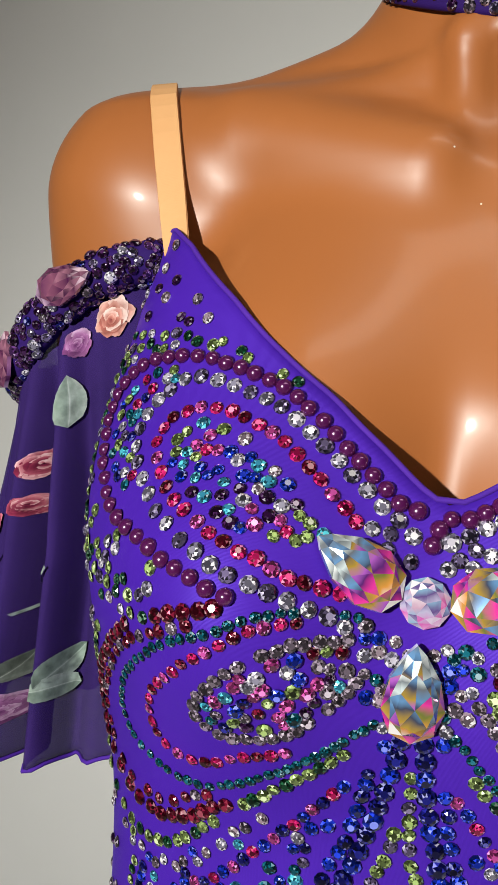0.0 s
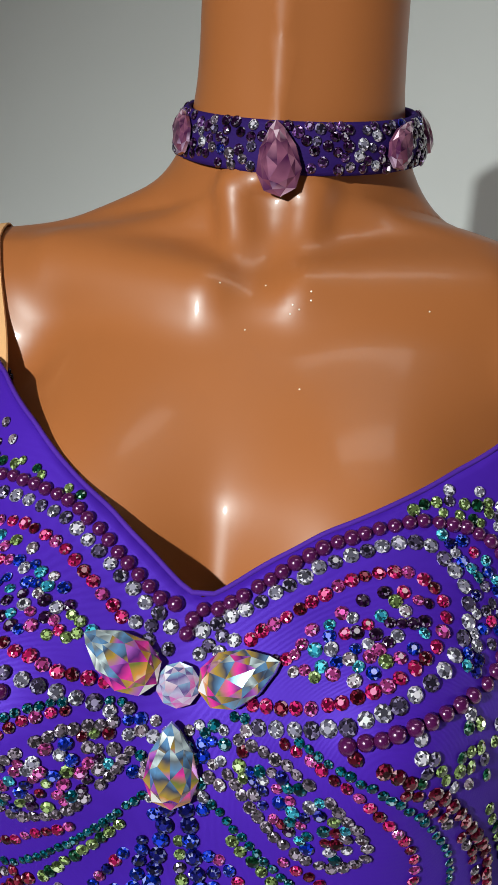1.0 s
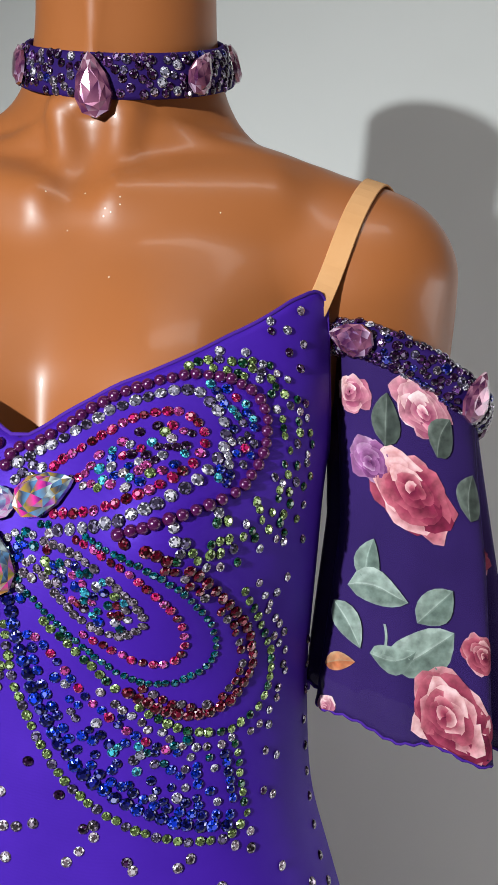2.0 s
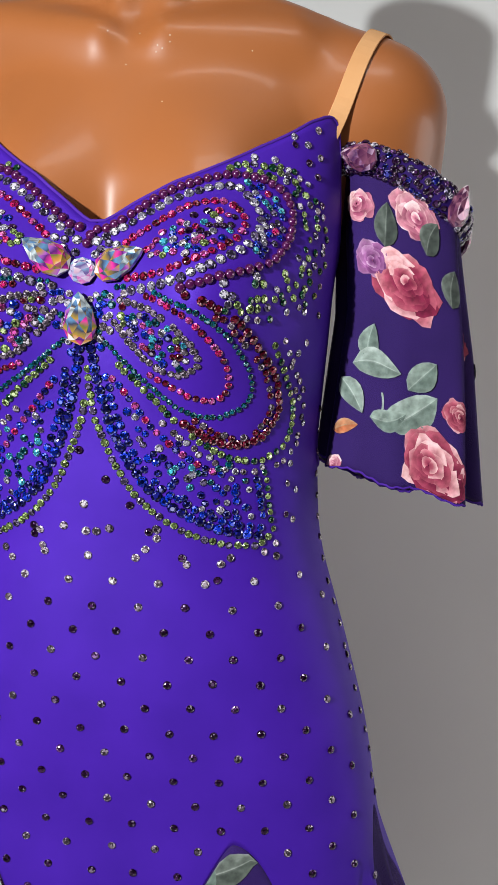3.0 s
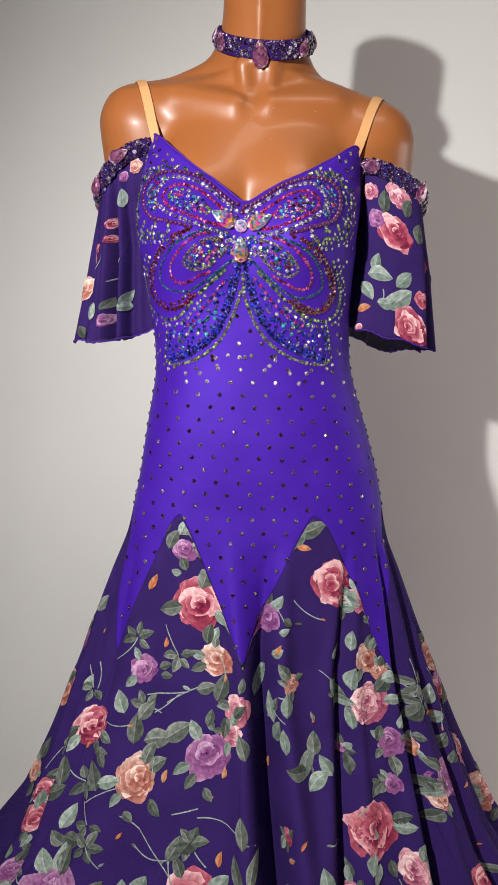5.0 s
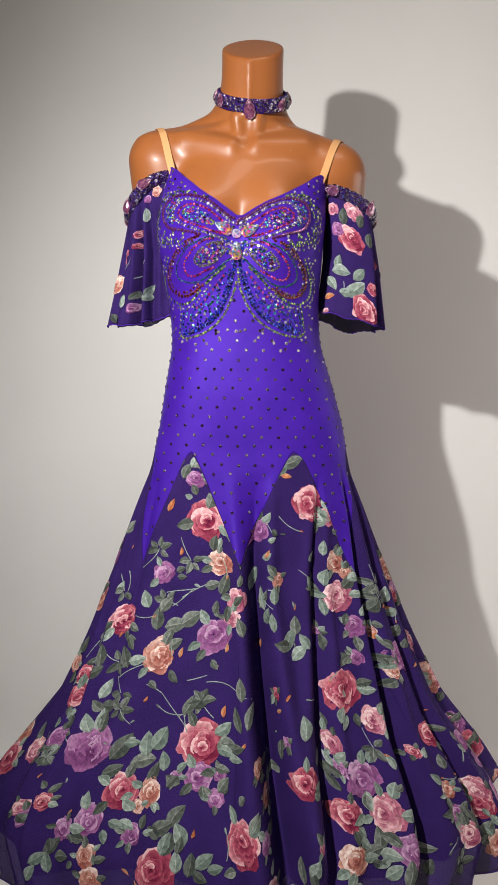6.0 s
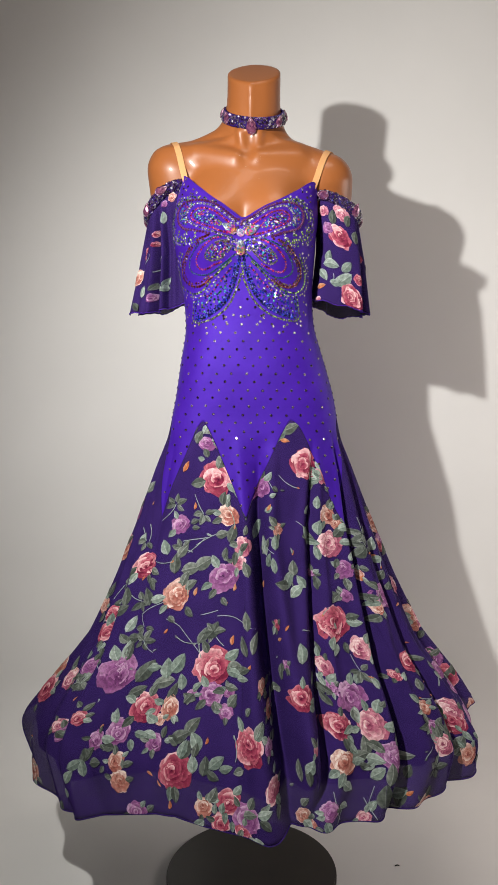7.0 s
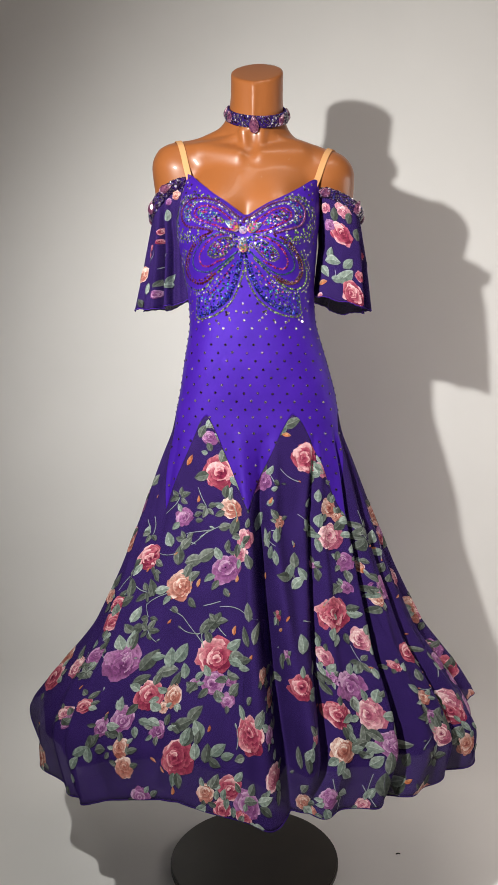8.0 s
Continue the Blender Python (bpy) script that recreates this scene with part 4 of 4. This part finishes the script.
class Print:
    """Collects the printed shapes of one piece of cloth."""

    def __init__(self, surface, free, steps):
        self.free, self.surface, self.steps, self.v, self.f, self.c, self.layer = free, surface, steps, [], [], [], 0

    def frame_at(self, a, b):
        h = 0.02
        self.a, self.b = a, b
        self.ka = 1 / max(float(np.linalg.norm(self.free(a + h, b) - self.free(a - h, b)) / (2 * h)), 0.02)
        db = (self.free(a, b + h) - self.free(a, b - h)) / (2 * h)
        self.kb = (1 if db[2] > 0 else -1) / max(float(np.linalg.norm(db)), 0.02)

    def patch(self, pts, cols, nu):
        """pts: rows of nu points in metres round the set place."""
        self.layer = (self.layer + 1) % 40
        p = np.array(pts, float)
        world_p = self.surface(self.a + p[:, 0] * self.ka, self.b + p[:, 1] * self.kb, self.steps[0] + self.steps[1] * self.layer)
        k = len(self.v)
        self.v += world_p.tolist()
        self.c += cols
        rows = len(p) // nu
        for r in range(rows - 1):
            for i in range(nu - 1):
                q = k + r * nu + i
                self.f.append((q, q + 1, q + nu + 1, q + nu))

    def petal(self, gen, r0, r1, mid, half, ink, squash, turn, off=(0, 0)):
        pts, cols = [], []
        ph, bite = gen.uniform(0, 6), gen.uniform(0.03, 0.10)
        tone = gen.uniform(-0.35, 0.35)
        glow = gen.choice((-0.3, 0.0, 0.0, 0.4, 1.2)) + 0.55 * math.cos(mid + turn - 2.2)
        for r, s in ((0.0, 0.25), (0.5, 1.0), (0.86, 1.65), (1.0, 1.85)):
            for u in np.linspace(-1, 1, 7):
                edge = 1 - 0.20 * abs(u) ** 2.4 + bite * math.sin(5 * u + ph)
                rad = r0 + (r1 * edge - r0) * r
                ang = mid + half * u * (0.75 + 0.25 * r)
                x, y = rad * math.cos(ang) + off[0], rad * math.sin(ang) * squash + off[1]
                pts.append((x * math.cos(turn) - y * math.sin(turn), x * math.sin(turn) + y * math.cos(turn)))
                t = min(max(s + tone + glow * (0.4 + 0.6 * r) + 0.35 * u * math.sin(ph), 0), 2.99)
                i = int(t)
                cols.append([ink[i][c] * (1 - t + i) + ink[min(i + 1, 3)][c] * (t - i) for c in range(3)] + [1.0])
        self.patch(pts, cols, 7)

    def rose(self, a, b, r, kind, gen):
        self.frame_at(a, b)
        self.layer = 0
        r = r * 1.12
        ink, squash, turn = INKS[kind], gen.uniform(0.85, 1.0), gen.uniform(0, 6.28)
        for ring, n, inner in ((1.0, 6, 0.30), (0.90, 5, 0.26), (0.74, 5, 0.18), (0.56, 4, 0.10), (0.40, 4, 0.05), (0.24, 3, 0.0)):
            ph = gen.uniform(0, 6.28)
            for k in range(n):
                self.petal(gen, inner * r, ring * r * gen.uniform(0.90, 1.08), ph + k * 6.28 / n + gen.uniform(-0.2, 0.2), 4.3 / n * gen.uniform(0.85, 1.15), ink, squash, turn, (gen.uniform(-0.05, 0.05) * r, 0.20 * r * (1 - ring)))

    def leaf(self, a, b, length, turn, gen, kind="leaf", wide=0.42, off=(0, 0)):
        self.frame_at(a, b)
        ink, tone, bend = INKS[kind], gen.uniform(-0.5, 0.6), gen.uniform(-0.2, 0.2)
        for side in (-1, 1):
            pts, cols = [], []
            for t in np.linspace(0, 1, 8):
                w = wide * length * 2 * math.sin(math.pi * min(t**0.8, 1)) ** 0.85 * (0.5 + 0.07 * math.sin(22 * t))
                for u in (0.0, 0.12, 0.6, 1.0):
                    x, y = (t - 0.5) * 2 * length * 0.95, side * u * w * 0.9 + bend * length * math.sin(3.1 * t)
                    pts.append((x * math.cos(turn) - y * math.sin(turn) + off[0], x * math.sin(turn) + y * math.cos(turn) + off[1]))
                    vein = 0.9 if u == 0.0 else (0.25 * math.sin(16 * t - 5 * u))
                    s = min(max((1.6 if side > 0 else 0.8) + tone + vein + 0.5 * (u == 1.0), 0), 2.99)
                    i = int(s)
                    cols.append([ink[i][c] * (1 - s + i) + ink[min(i + 1, 3)][c] * (s - i) for c in range(3)] + [1.0])
            self.patch(pts, cols, 4)

    def stem(self, a, b, length, turn, gen):
        self.frame_at(a, b)
        pts, cols, bend = [], [], gen.uniform(-0.5, 0.5)
        for t in np.linspace(0, 1, 10):
            x, y = t * length, bend * length * t * t
            for w in (-0.0008, 0.0008):
                pts.append((x * math.cos(turn) - (y + w) * math.sin(turn), x * math.sin(turn) + (y + w) * math.cos(turn)))
                cols.append([*INKS["pale"][2], 1.0])
        self.patch(pts, cols, 2)

    def done(self, parent):
        if not self.f:
            return
        me = raw_mesh("flower_print", self.v, self.f, INK, True)
        layer = me.color_attributes.new("ink", "FLOAT_COLOR", "POINT")
        layer.data.foreach_set("color", np.array(self.c, np.float32).ravel())
        ob = new("flower_print", me)
        ob.parent = parent
        tagged(ob, "printed roses, leaves and buds", kind="stuff")


def skirt_surface(t, z, out):
    t = np.asarray(t, float)
    z = np.clip(z, hem_z(t) + 0.0005, seam_z(t) - 0.0005)
    return shell(t, z, out)


REDS = [(-0.28, 0.942, 0.0308), (0.45, 0.97, 0.0285), (-0.91, 0.766, 0.0238), (0.54, 0.668, 0.0321), (0.24, 0.557, 0.0242), (-0.2, 0.598, 0.034), (-0.52, 0.523, 0.029), (-1.44, 0.487, 0.0239), (-1.11, 0.628, 0.0185), (-0.84, 0.491, 0.0145), (-0.3, 0.431, 0.0319), (0.0, 0.482, 0.0331), (0.4, 0.498, 0.026), (-0.08, 0.39, 0.0226), (-0.02, 0.346, 0.0158), (0.99, 0.579, 0.0168), (0.83, 0.562, 0.0118), (1.07, 0.458, 0.0222), (-1.14, 0.662, 0.0135), (0.16, 0.67, 0.0102), (-0.11, 0.355, 0.0159)]
PINKS = [(0.66, 0.946, 0.0161), (-0.06, 0.813, 0.0192), (-0.09, 0.784, 0.017), (0.65, 0.81, 0.0254), (0.67, 0.618, 0.0219), (0.42, 0.591, 0.0205), (-1.2, 0.53, 0.019), (-1.01, 0.459, 0.0125), (0.56, 0.493, 0.0299), (0.09, 0.417, 0.0221), (1.64, 0.623, 0.0181), (1.1, 0.48, 0.0197), (0.9, 0.437, 0.0181), (0.26, 0.48, 0.0099), (0.49, 0.344, 0.014), (0.17, 0.327, 0.0138)]
MAUVES = [(-0.38, 1.011, 0.016), (0.05, 0.925, 0.0218), (0.1, 0.537, 0.0102), (0.19, 0.606, 0.0089), (-0.63, 0.85, 0.0174), (-0.19, 0.753, 0.0297), (0.72, 0.759, 0.0174), (1.03, 0.701, 0.0191), (0.68, 0.711, 0.0127), (-0.19, 0.555, 0.0215), (-0.1, 0.56, 0.0112), (-0.11, 0.528, 0.0135), (-0.77, 0.571, 0.0333), (-0.61, 0.479, 0.0258), (-0.71, 0.458, 0.0155), (-0.42, 0.469, 0.0161), (-1.07, 0.563, 0.0161), (-0.97, 0.447, 0.015), (0.08, 0.482, 0.0155), (0.51, 0.541, 0.0275), (0.42, 0.56, 0.0136), (0.61, 0.441, 0.0266), (-0.01, 0.369, 0.0247), (-0.48, 0.351, 0.0188), (0.32, 0.371, 0.0159), (1.33, 0.534, 0.0139), (-0.29, 0.552, 0.0102), (0.47, 0.754, 0.0093), (0.88, 0.469, 0.012)]
PEACHES = [(-0.3, 1.05, 0.0091), (-0.18, 0.87, 0.0205), (-0.53, 0.717, 0.029), (0.21, 0.844, 0.0125), (0.68, 0.866, 0.0173), (0.9, 0.744, 0.0118), (0.92, 0.683, 0.013), (-0.39, 0.528, 0.0206), (-0.42, 0.506, 0.0104), (-1.39, 0.667, 0.0126), (-0.57, 0.432, 0.0176), (-0.55, 0.399, 0.0189), (0.06, 0.573, 0.0156), (0.09, 0.532, 0.018), (0.39, 0.441, 0.0227), (-0.18, 0.377, 0.0159), (0.79, 0.336, 0.0217), (0.22, 0.362, 0.0137), (0.25, 0.344, 0.0137), (1.08, 0.398, 0.015), (-1.22, 0.349, 0.0145), (0.89, 0.503, 0.0119), (0.76, 0.847, 0.0105)]
LEAVES_A = [(-0.58, 1.044, 0.0161, 1.1), (0.27, 1.041, 0.0215, 0.4), (0.2, 1.031, 0.0136, 1.4), (-0.15, 0.943, 0.0171, -1.3), (-0.45, 0.767, 0.0219, 0.3), (-0.35, 0.779, 0.0207, 0.6), (-0.59, 0.775, 0.0209, 1.7), (-0.72, 0.805, 0.0176, 2.1), (-0.55, 0.799, 0.0162, 1.0), (-0.23, 0.835, 0.0137, 0.3), (-0.15, 0.837, 0.0194, 1.3), (-0.03, 0.772, 0.0169, 1.9), (-0.98, 0.703, 0.0216, 1.9), (-0.98, 0.679, 0.0193, 0.6), (-1.38, 0.7, 0.02, 1.4), (-0.77, 0.709, 0.0213, 2.3), (-0.66, 0.708, 0.0164, 0.3), (-0.29, 0.65, 0.0171, 1.2), (-0.23, 0.66, 0.0193, 1.0), (-0.02, 0.682, 0.0189, 1.7), (0.03, 0.644, 0.0223, 1.1), (-0.03, 0.639, 0.0201, 2.0)]
LEAVES_E = [(-0.84, 0.655, 0.0191, 1.3), (-0.77, 0.634, 0.0166, 0.3), (-0.85, 0.629, 0.0155, 2.6), (-0.79, 0.609, 0.0155, 1.0), (-0.48, 1.025, 0.0149, 1.1), (-0.38, 0.995, 0.0114, 1.9)]
LEAVES_B = [(-0.59, 0.582, 0.0268, 1.1), (-0.47, 0.589, 0.0208, 1.8), (-0.41, 0.6, 0.023, 1.1), (-0.46, 0.566, 0.0231, 0.3), (-0.36, 0.571, 0.016, 1.9), (-0.4, 0.555, 0.0183, 1.2), (-0.59, 0.548, 0.0198, 0.6), (-0.25, 0.502, 0.0204, 1.0), (-0.3, 0.486, 0.0204, 0.5), (-0.23, 0.479, 0.0192, 2.1), (-0.27, 0.466, 0.0181, 1.3), (-0.08, 0.598, 0.018, 0.3), (-0.23, 0.444, 0.017, 1.7), (-0.18, 0.442, 0.0181, 1.5), (-0.13, 0.449, 0.018, 0.7), (-0.09, 0.441, 0.0135, 0.3), (-0.14, 0.428, 0.0135, -0.5), (-0.73, 0.432, 0.018, 1.0), (-0.77, 0.414, 0.0169, 0.5), (-0.74, 0.408, 0.0157, 1.7), (-0.79, 0.393, 0.0146, 1.0), (-0.68, 0.42, 0.0144, 0.3), (-0.81, 0.365, 0.0098, 1.4), (-0.93, 0.324, 0.01, 1.5)]
LEAVES_C = [(0.05, 0.842, 0.0219, 1.0), (0.11, 0.811, 0.0206, 2.0), (0.18, 0.821, 0.0158, 1.5), (0.13, 0.786, 0.0171, 1.0), (0.16, 0.778, 0.0158, 1.7), (0.27, 0.748, 0.0205, 1.0), (0.31, 0.727, 0.0182, 0.7), (0.21, 0.742, 0.018, 2.9), (0.31, 0.769, 0.016, 1.5), (0.35, 0.744, 0.0148, 2.1), (0.48, 0.879, 0.0138, 0.5), (0.58, 0.892, 0.0138, 1.4), (0.57, 0.843, 0.0161, 1.2), (0.28, 0.623, 0.0202, 1.5), (0.96, 0.788, 0.0212, 0.6), (1.22, 0.797, 0.018, 1.0), (1.22, 0.766, 0.0169, 0.0), (0.17, 0.59, 0.0169, 1.4), (0.48, 0.734, 0.0115, 1.5), (0.59, 0.57, 0.015, 1.0), (0.66, 0.561, 0.0138, 1.7), (0.62, 0.523, 0.0173, 1.0), (0.52, 0.795, 0.0161, 1.6), (0.13, 0.883, 0.0113, 0.5)]
LEAVES_D = [(0.5, 0.462, 0.0195, 1.4), (0.47, 0.444, 0.0206, 0.3), (0.53, 0.438, 0.0184, -0.3), (0.58, 0.414, 0.0208, 1.4), (0.53, 0.417, 0.0173, 0.5), (0.68, 0.367, 0.0191, 0.3), (0.71, 0.402, 0.0154, 1.0), (0.2, 0.438, 0.0203, 1.7), (0.22, 0.436, 0.0189, 1.9), (0.23, 0.454, 0.0176, 1.0), (0.89, 0.457, 0.024, 1.7), (0.96, 0.46, 0.0182, 1.0), (0.88, 0.479, 0.0155, 2.1), (1.06, 0.419, 0.0199, 0.9), (0.57, 0.377, 0.0232, 1.7), (0.69, 0.361, 0.0214, 1.0), (0.66, 0.339, 0.0191, 0.3), (0.95, 0.54, 0.0143, 1.4), (1.56, 0.552, 0.0155, 2.1), (0.06, 0.393, 0.011, 1.0), (0.71, 0.599, 0.0116, 1.0), (-1.06, 0.815, 0.0144, 1.2), (-1.03, 0.747, 0.0169, 1.0), (-1.29, 0.918, 0.0157, 1.2)]
BUDS = [(-0.34, 1.038, 0.0091, 1.0), (-0.63, 0.966, 0.0127, 1.2), (-0.31, 1.055, 0.0091, 1.0), (0.23, 1.016, 0.0102, -0.2), (0.13, 0.887, 0.009, 1.0), (-0.49, 0.888, 0.0081, 1.4), (-0.38, 0.726, 0.0092, 1.4), (-0.1, 0.644, 0.0102, 1.4), (-0.11, 0.736, 0.008, 1.4), (0.17, 0.647, 0.0079, 0.5), (0.0, 0.607, 0.0066, 1.0), (-0.32, 0.376, 0.0081, 1.4), (-0.18, 0.482, 0.0068, 1.4), (0.71, 0.369, 0.0095, 0.5), (0.91, 0.736, 0.0083, 1.0), (-0.71, 0.481, 0.0071, 1.2), (0.1, 0.732, 0.0081, 1.4), (-0.54, 0.652, 0.0058, 1.0), (0.62, 1.015, 0.0069, 1.4)]
STEMS = [(-0.57, 0.818, 0.058, 0.2), (-0.25, 0.837, 0.0514, 3.5), (-0.51, 0.796, 0.0463, 0.6), (-0.56, 0.673, 0.0929, -0.3), (-0.21, 0.684, 0.0682, 0.2), (0.07, 0.949, 0.0456, -0.6), (0.31, 0.983, 0.0398, -1.0), (1.28, 0.831, 0.0541, -1.2), (0.33, 0.4, 0.0624, -1.4), (0.52, 0.395, 0.0579, -1.9), (0.48, 0.377, 0.0463, -1.0), (0.14, 0.829, 0.0339, 0.0), (-0.76, 0.677, 0.059, 0.9), (-0.21, 0.694, 0.0341, 3.5)]
prints = [Print(skirt_surface, shell, (0.0007, 0.00003)) for _ in range(7)]
godet_of = lambda t: min(6, max(0, int(math.floor(float(seam_phase(t)))) + 3))
gen = random.Random(12)
for t, z, r, w in STEMS:
    prints[godet_of(t)].stem(t, z, r, w, gen)
for group, kinds in ((LEAVES_A + LEAVES_B + LEAVES_D + LEAVES_E, ["leaf", "leaf", "leaf", "pale"]), (LEAVES_C, ["pale", "pale", "leaf"])):
    for t, z, r, w in group:
        prints[godet_of(t)].leaf(t, z, r * 1.04, w, gen, gen.choice(kinds), gen.uniform(0.54, 0.68))
for t, z, r, w in BUDS:
    prints[godet_of(t)].leaf(t, z, r, w, gen, "bud", 0.46)
for kind, items in (("red", REDS), ("pink", PINKS), ("mauve", MAUVES), ("peach", PEACHES)):
    for t, z, r in items:
        pr, r = prints[godet_of(t)], r * (1 + 0.6 * min(max(abs(t) - 0.6, 0), 0.6))
        for _ in range(3):
            w = gen.uniform(0, 6.28)
            pr.leaf(t, z, max(0.008, r * gen.uniform(0.40, 0.65)), w, gen, gen.choice(["leaf", "pale"]), 0.60, off=(1.25 * r * math.cos(w), 1.25 * r * math.sin(w)))
        for _ in range(2 if r > 0.013 else 1):
            w, far = gen.uniform(0, 6.28), gen.uniform(1.5, 2.0) * r
            pr.leaf(t, z, gen.uniform(0.009, 0.016), w + gen.uniform(-0.8, 0.8), gen, gen.choice(["leaf", "leaf", "pale"]), 0.60, off=(far * math.cos(w), far * math.sin(w)))
        pr.rose(t, z, r, kind, gen)
# the back of the skirt
for _ in range(130):
    t, z = gen.uniform(1.4, 4.85), gen.uniform(0.38, 0.98)
    t = (t + math.pi) % (2 * math.pi) - math.pi
    if z < seam_z(t) - 0.02:
        pr, w = prints[godet_of(t)], gen.uniform(0, 6.28)
        pr.leaf(t, z, gen.uniform(0.015, 0.025), w, gen, off=(0.02 * math.cos(w), 0.02 * math.sin(w)))
        pr.rose(t, z, gen.uniform(0.012, 0.030), gen.choice(["red", "mauve", "peach", "pink"]), gen)
# sprigs of small leaves between the roses
for _ in range(26):
    t, z, w = gen.uniform(-1.2, 1.2), gen.uniform(0.40, 0.90), gen.uniform(0, 6.28)
    if z < seam_z(t) - 0.03 and all((abs(t - q[0]) * 0.3) ** 2 + (z - q[1]) ** 2 > (q[2] + 0.012) ** 2 for q in REDS + PINKS + MAUVES + PEACHES):
        for k in range(gen.choice((3, 4, 5))):
            turn = w + gen.choice((1.05, 1.3)) * k
            prints[godet_of(t)].leaf(t, z, gen.uniform(0.009, 0.013), turn, gen, "leaf", 0.58, off=(0.013 * math.cos(turn), 0.013 * math.sin(turn)))
        prints[godet_of(t)].stem(t, z, gen.uniform(0.025, 0.045), w - 1.2, gen)
# loose petals, small leaves and twigs
for _ in range(70):
    t, z = gen.uniform(-1.3, 1.3), gen.uniform(0.36, 0.95)
    if z < seam_z(t) - 0.015:
        pr, w = prints[godet_of(t)], gen.uniform(0, 6.28)
        pr.leaf(t, z, gen.uniform(0.004, 0.008), w, gen, gen.choice(["leaf", "pale", "bud"]), 0.35)
        if gen.random() < 0.3:
            pr.stem(t, z, gen.uniform(0.02, 0.045), w, gen)
for pr, ob in zip(prints, godets):
    pr.done(ob)

SLEEVE_PRINT = {1: [("red", -1.64, 0.35, 0.0245, 0), ("pink", -1.45, 0.11, 0.017, 0), ("pink", -2.25, 0.14, 0.011, 0), ("mauve", -2.05, 0.3, 0.013, 0), ("leaf", -1.87, 0.18, 0.013, 1.5), ("leaf", -1.21, 0.16, 0.012, 1.2), ("pale", -2.06, 0.57, 0.0115, 1.5), ("pale", -1.96, 0.64, 0.0155, 0.1), ("pale", -2.24, 0.75, 0.0125, -0.9), ("pale", -1.39, 0.62, 0.0135, 0.9), ("pale", -1.52, 0.74, 0.0195, 0.7), ("pale", -1.79, 0.78, 0.012, 0.4), ("stem", -1.89, 0.71, 0.015, -1.2), ("stem", -1.98, 0.8, 0.014, 0.3), ("bud", -2.28, 0.86, 0.0085, 0.3), ("red", -1.23, 0.9, 0.026, 0), ("pink", -2.38, 0.99, 0.007, 0), ("red", -0.58, 0.44, 0.012, 0), ("leaf", -0.94, 0.28, 0.012, 1.4), ("red", -0.97, 0.7, 0.011, 0)],
                -1: [("peach", -1.78, 0.08, 0.0088, 0), ("mauve", -1.46, 0.1, 0.007, 0), ("pale", -1.41, 0.21, 0.0125, 1.5), ("red", -1.13, 0.3, 0.0068, 0), ("red", -1.12, 0.39, 0.0065, 0), ("red", -0.81, 0.41, 0.0075, 0), ("red", -0.8, 0.47, 0.006, 0), ("stem", -1.04, 0.47, 0.02, -0.7), ("stem", -1.13, 0.64, 0.03, 2.6), ("peach", -0.47, 0.63, 0.016, 0), ("pale", -1.52, 0.77, 0.0125, 2.3), ("pale", -1.46, 0.82, 0.012, 0.1), ("pale", -0.93, 0.8, 0.0125, 1.7), ("mauve", -1.14, 0.87, 0.009, 0), ("leaf", -0.61, 0.94, 0.0125, 0.8), ("leaf", -1.15, 0.77, 0.009, 2.0)]}
for side, items in SLEEVE_PRINT.items():
    pr = Print(lambda a, v, out, s=side: sleeve_point(s, a, np.clip(v, 0.0, 0.997), out), lambda a, v, s=side: sleeve_point(s, a, v, 0.0, 0.0), (0.0012, 0.00003))
    for kind, a, v, r, turn in items + [(gen.choice(["red", "leaf", "mauve", "peach"]), gen.uniform(-0.2, 3.0), gen.uniform(0.15, 0.9), gen.uniform(0.008, 0.018), gen.uniform(0, 6)) for _ in range(14)]:
        if kind in ("leaf", "bud", "pale"):
            pr.leaf(a, v, r * (1.2 if side > 0 else 1.05), turn, gen, kind, 0.58)
        elif kind == "stem":
            pr.stem(a, v, r, turn, gen)
        else:
            pr.rose(a, v, r * 0.92, kind, gen)
    pr.done(sleeves[side])

# ---- a scrap on the floor, glitter on the chest ----
scrap = tube([(0.331, 0.068, FLOOR + 0.0012), (0.336, 0.070, FLOOR + 0.0018), (0.341, 0.069, FLOOR + 0.0012)], 0.0013, 6)
tagged(finish("fabric_scrap", scrap, BASE), "tiny dark thread scrap lying on the paper floor", "scrap")
specks = []
for x, z in [(0.039, 1.567), (0.042, 1.565), (0.038, 1.563), (0.047, 1.573), (0.047, 1.569), (0.026, 1.577), (0.006, 1.577), (0.018, 1.556), (0.044, 1.529), (0.099, 1.567)]:
    p = np.array((x, -0.11, z))
    for _ in range(20):
        p[1] += 0.9 * float(body_field(p))
    specks.append(seat(p, field_normal(p), 0.00042, x * 900))
tagged(joined("glitter", CUT, specks, GLITTER, None, "loose glitter specks on the glossy chest"), category="glitter", kind="stuff")
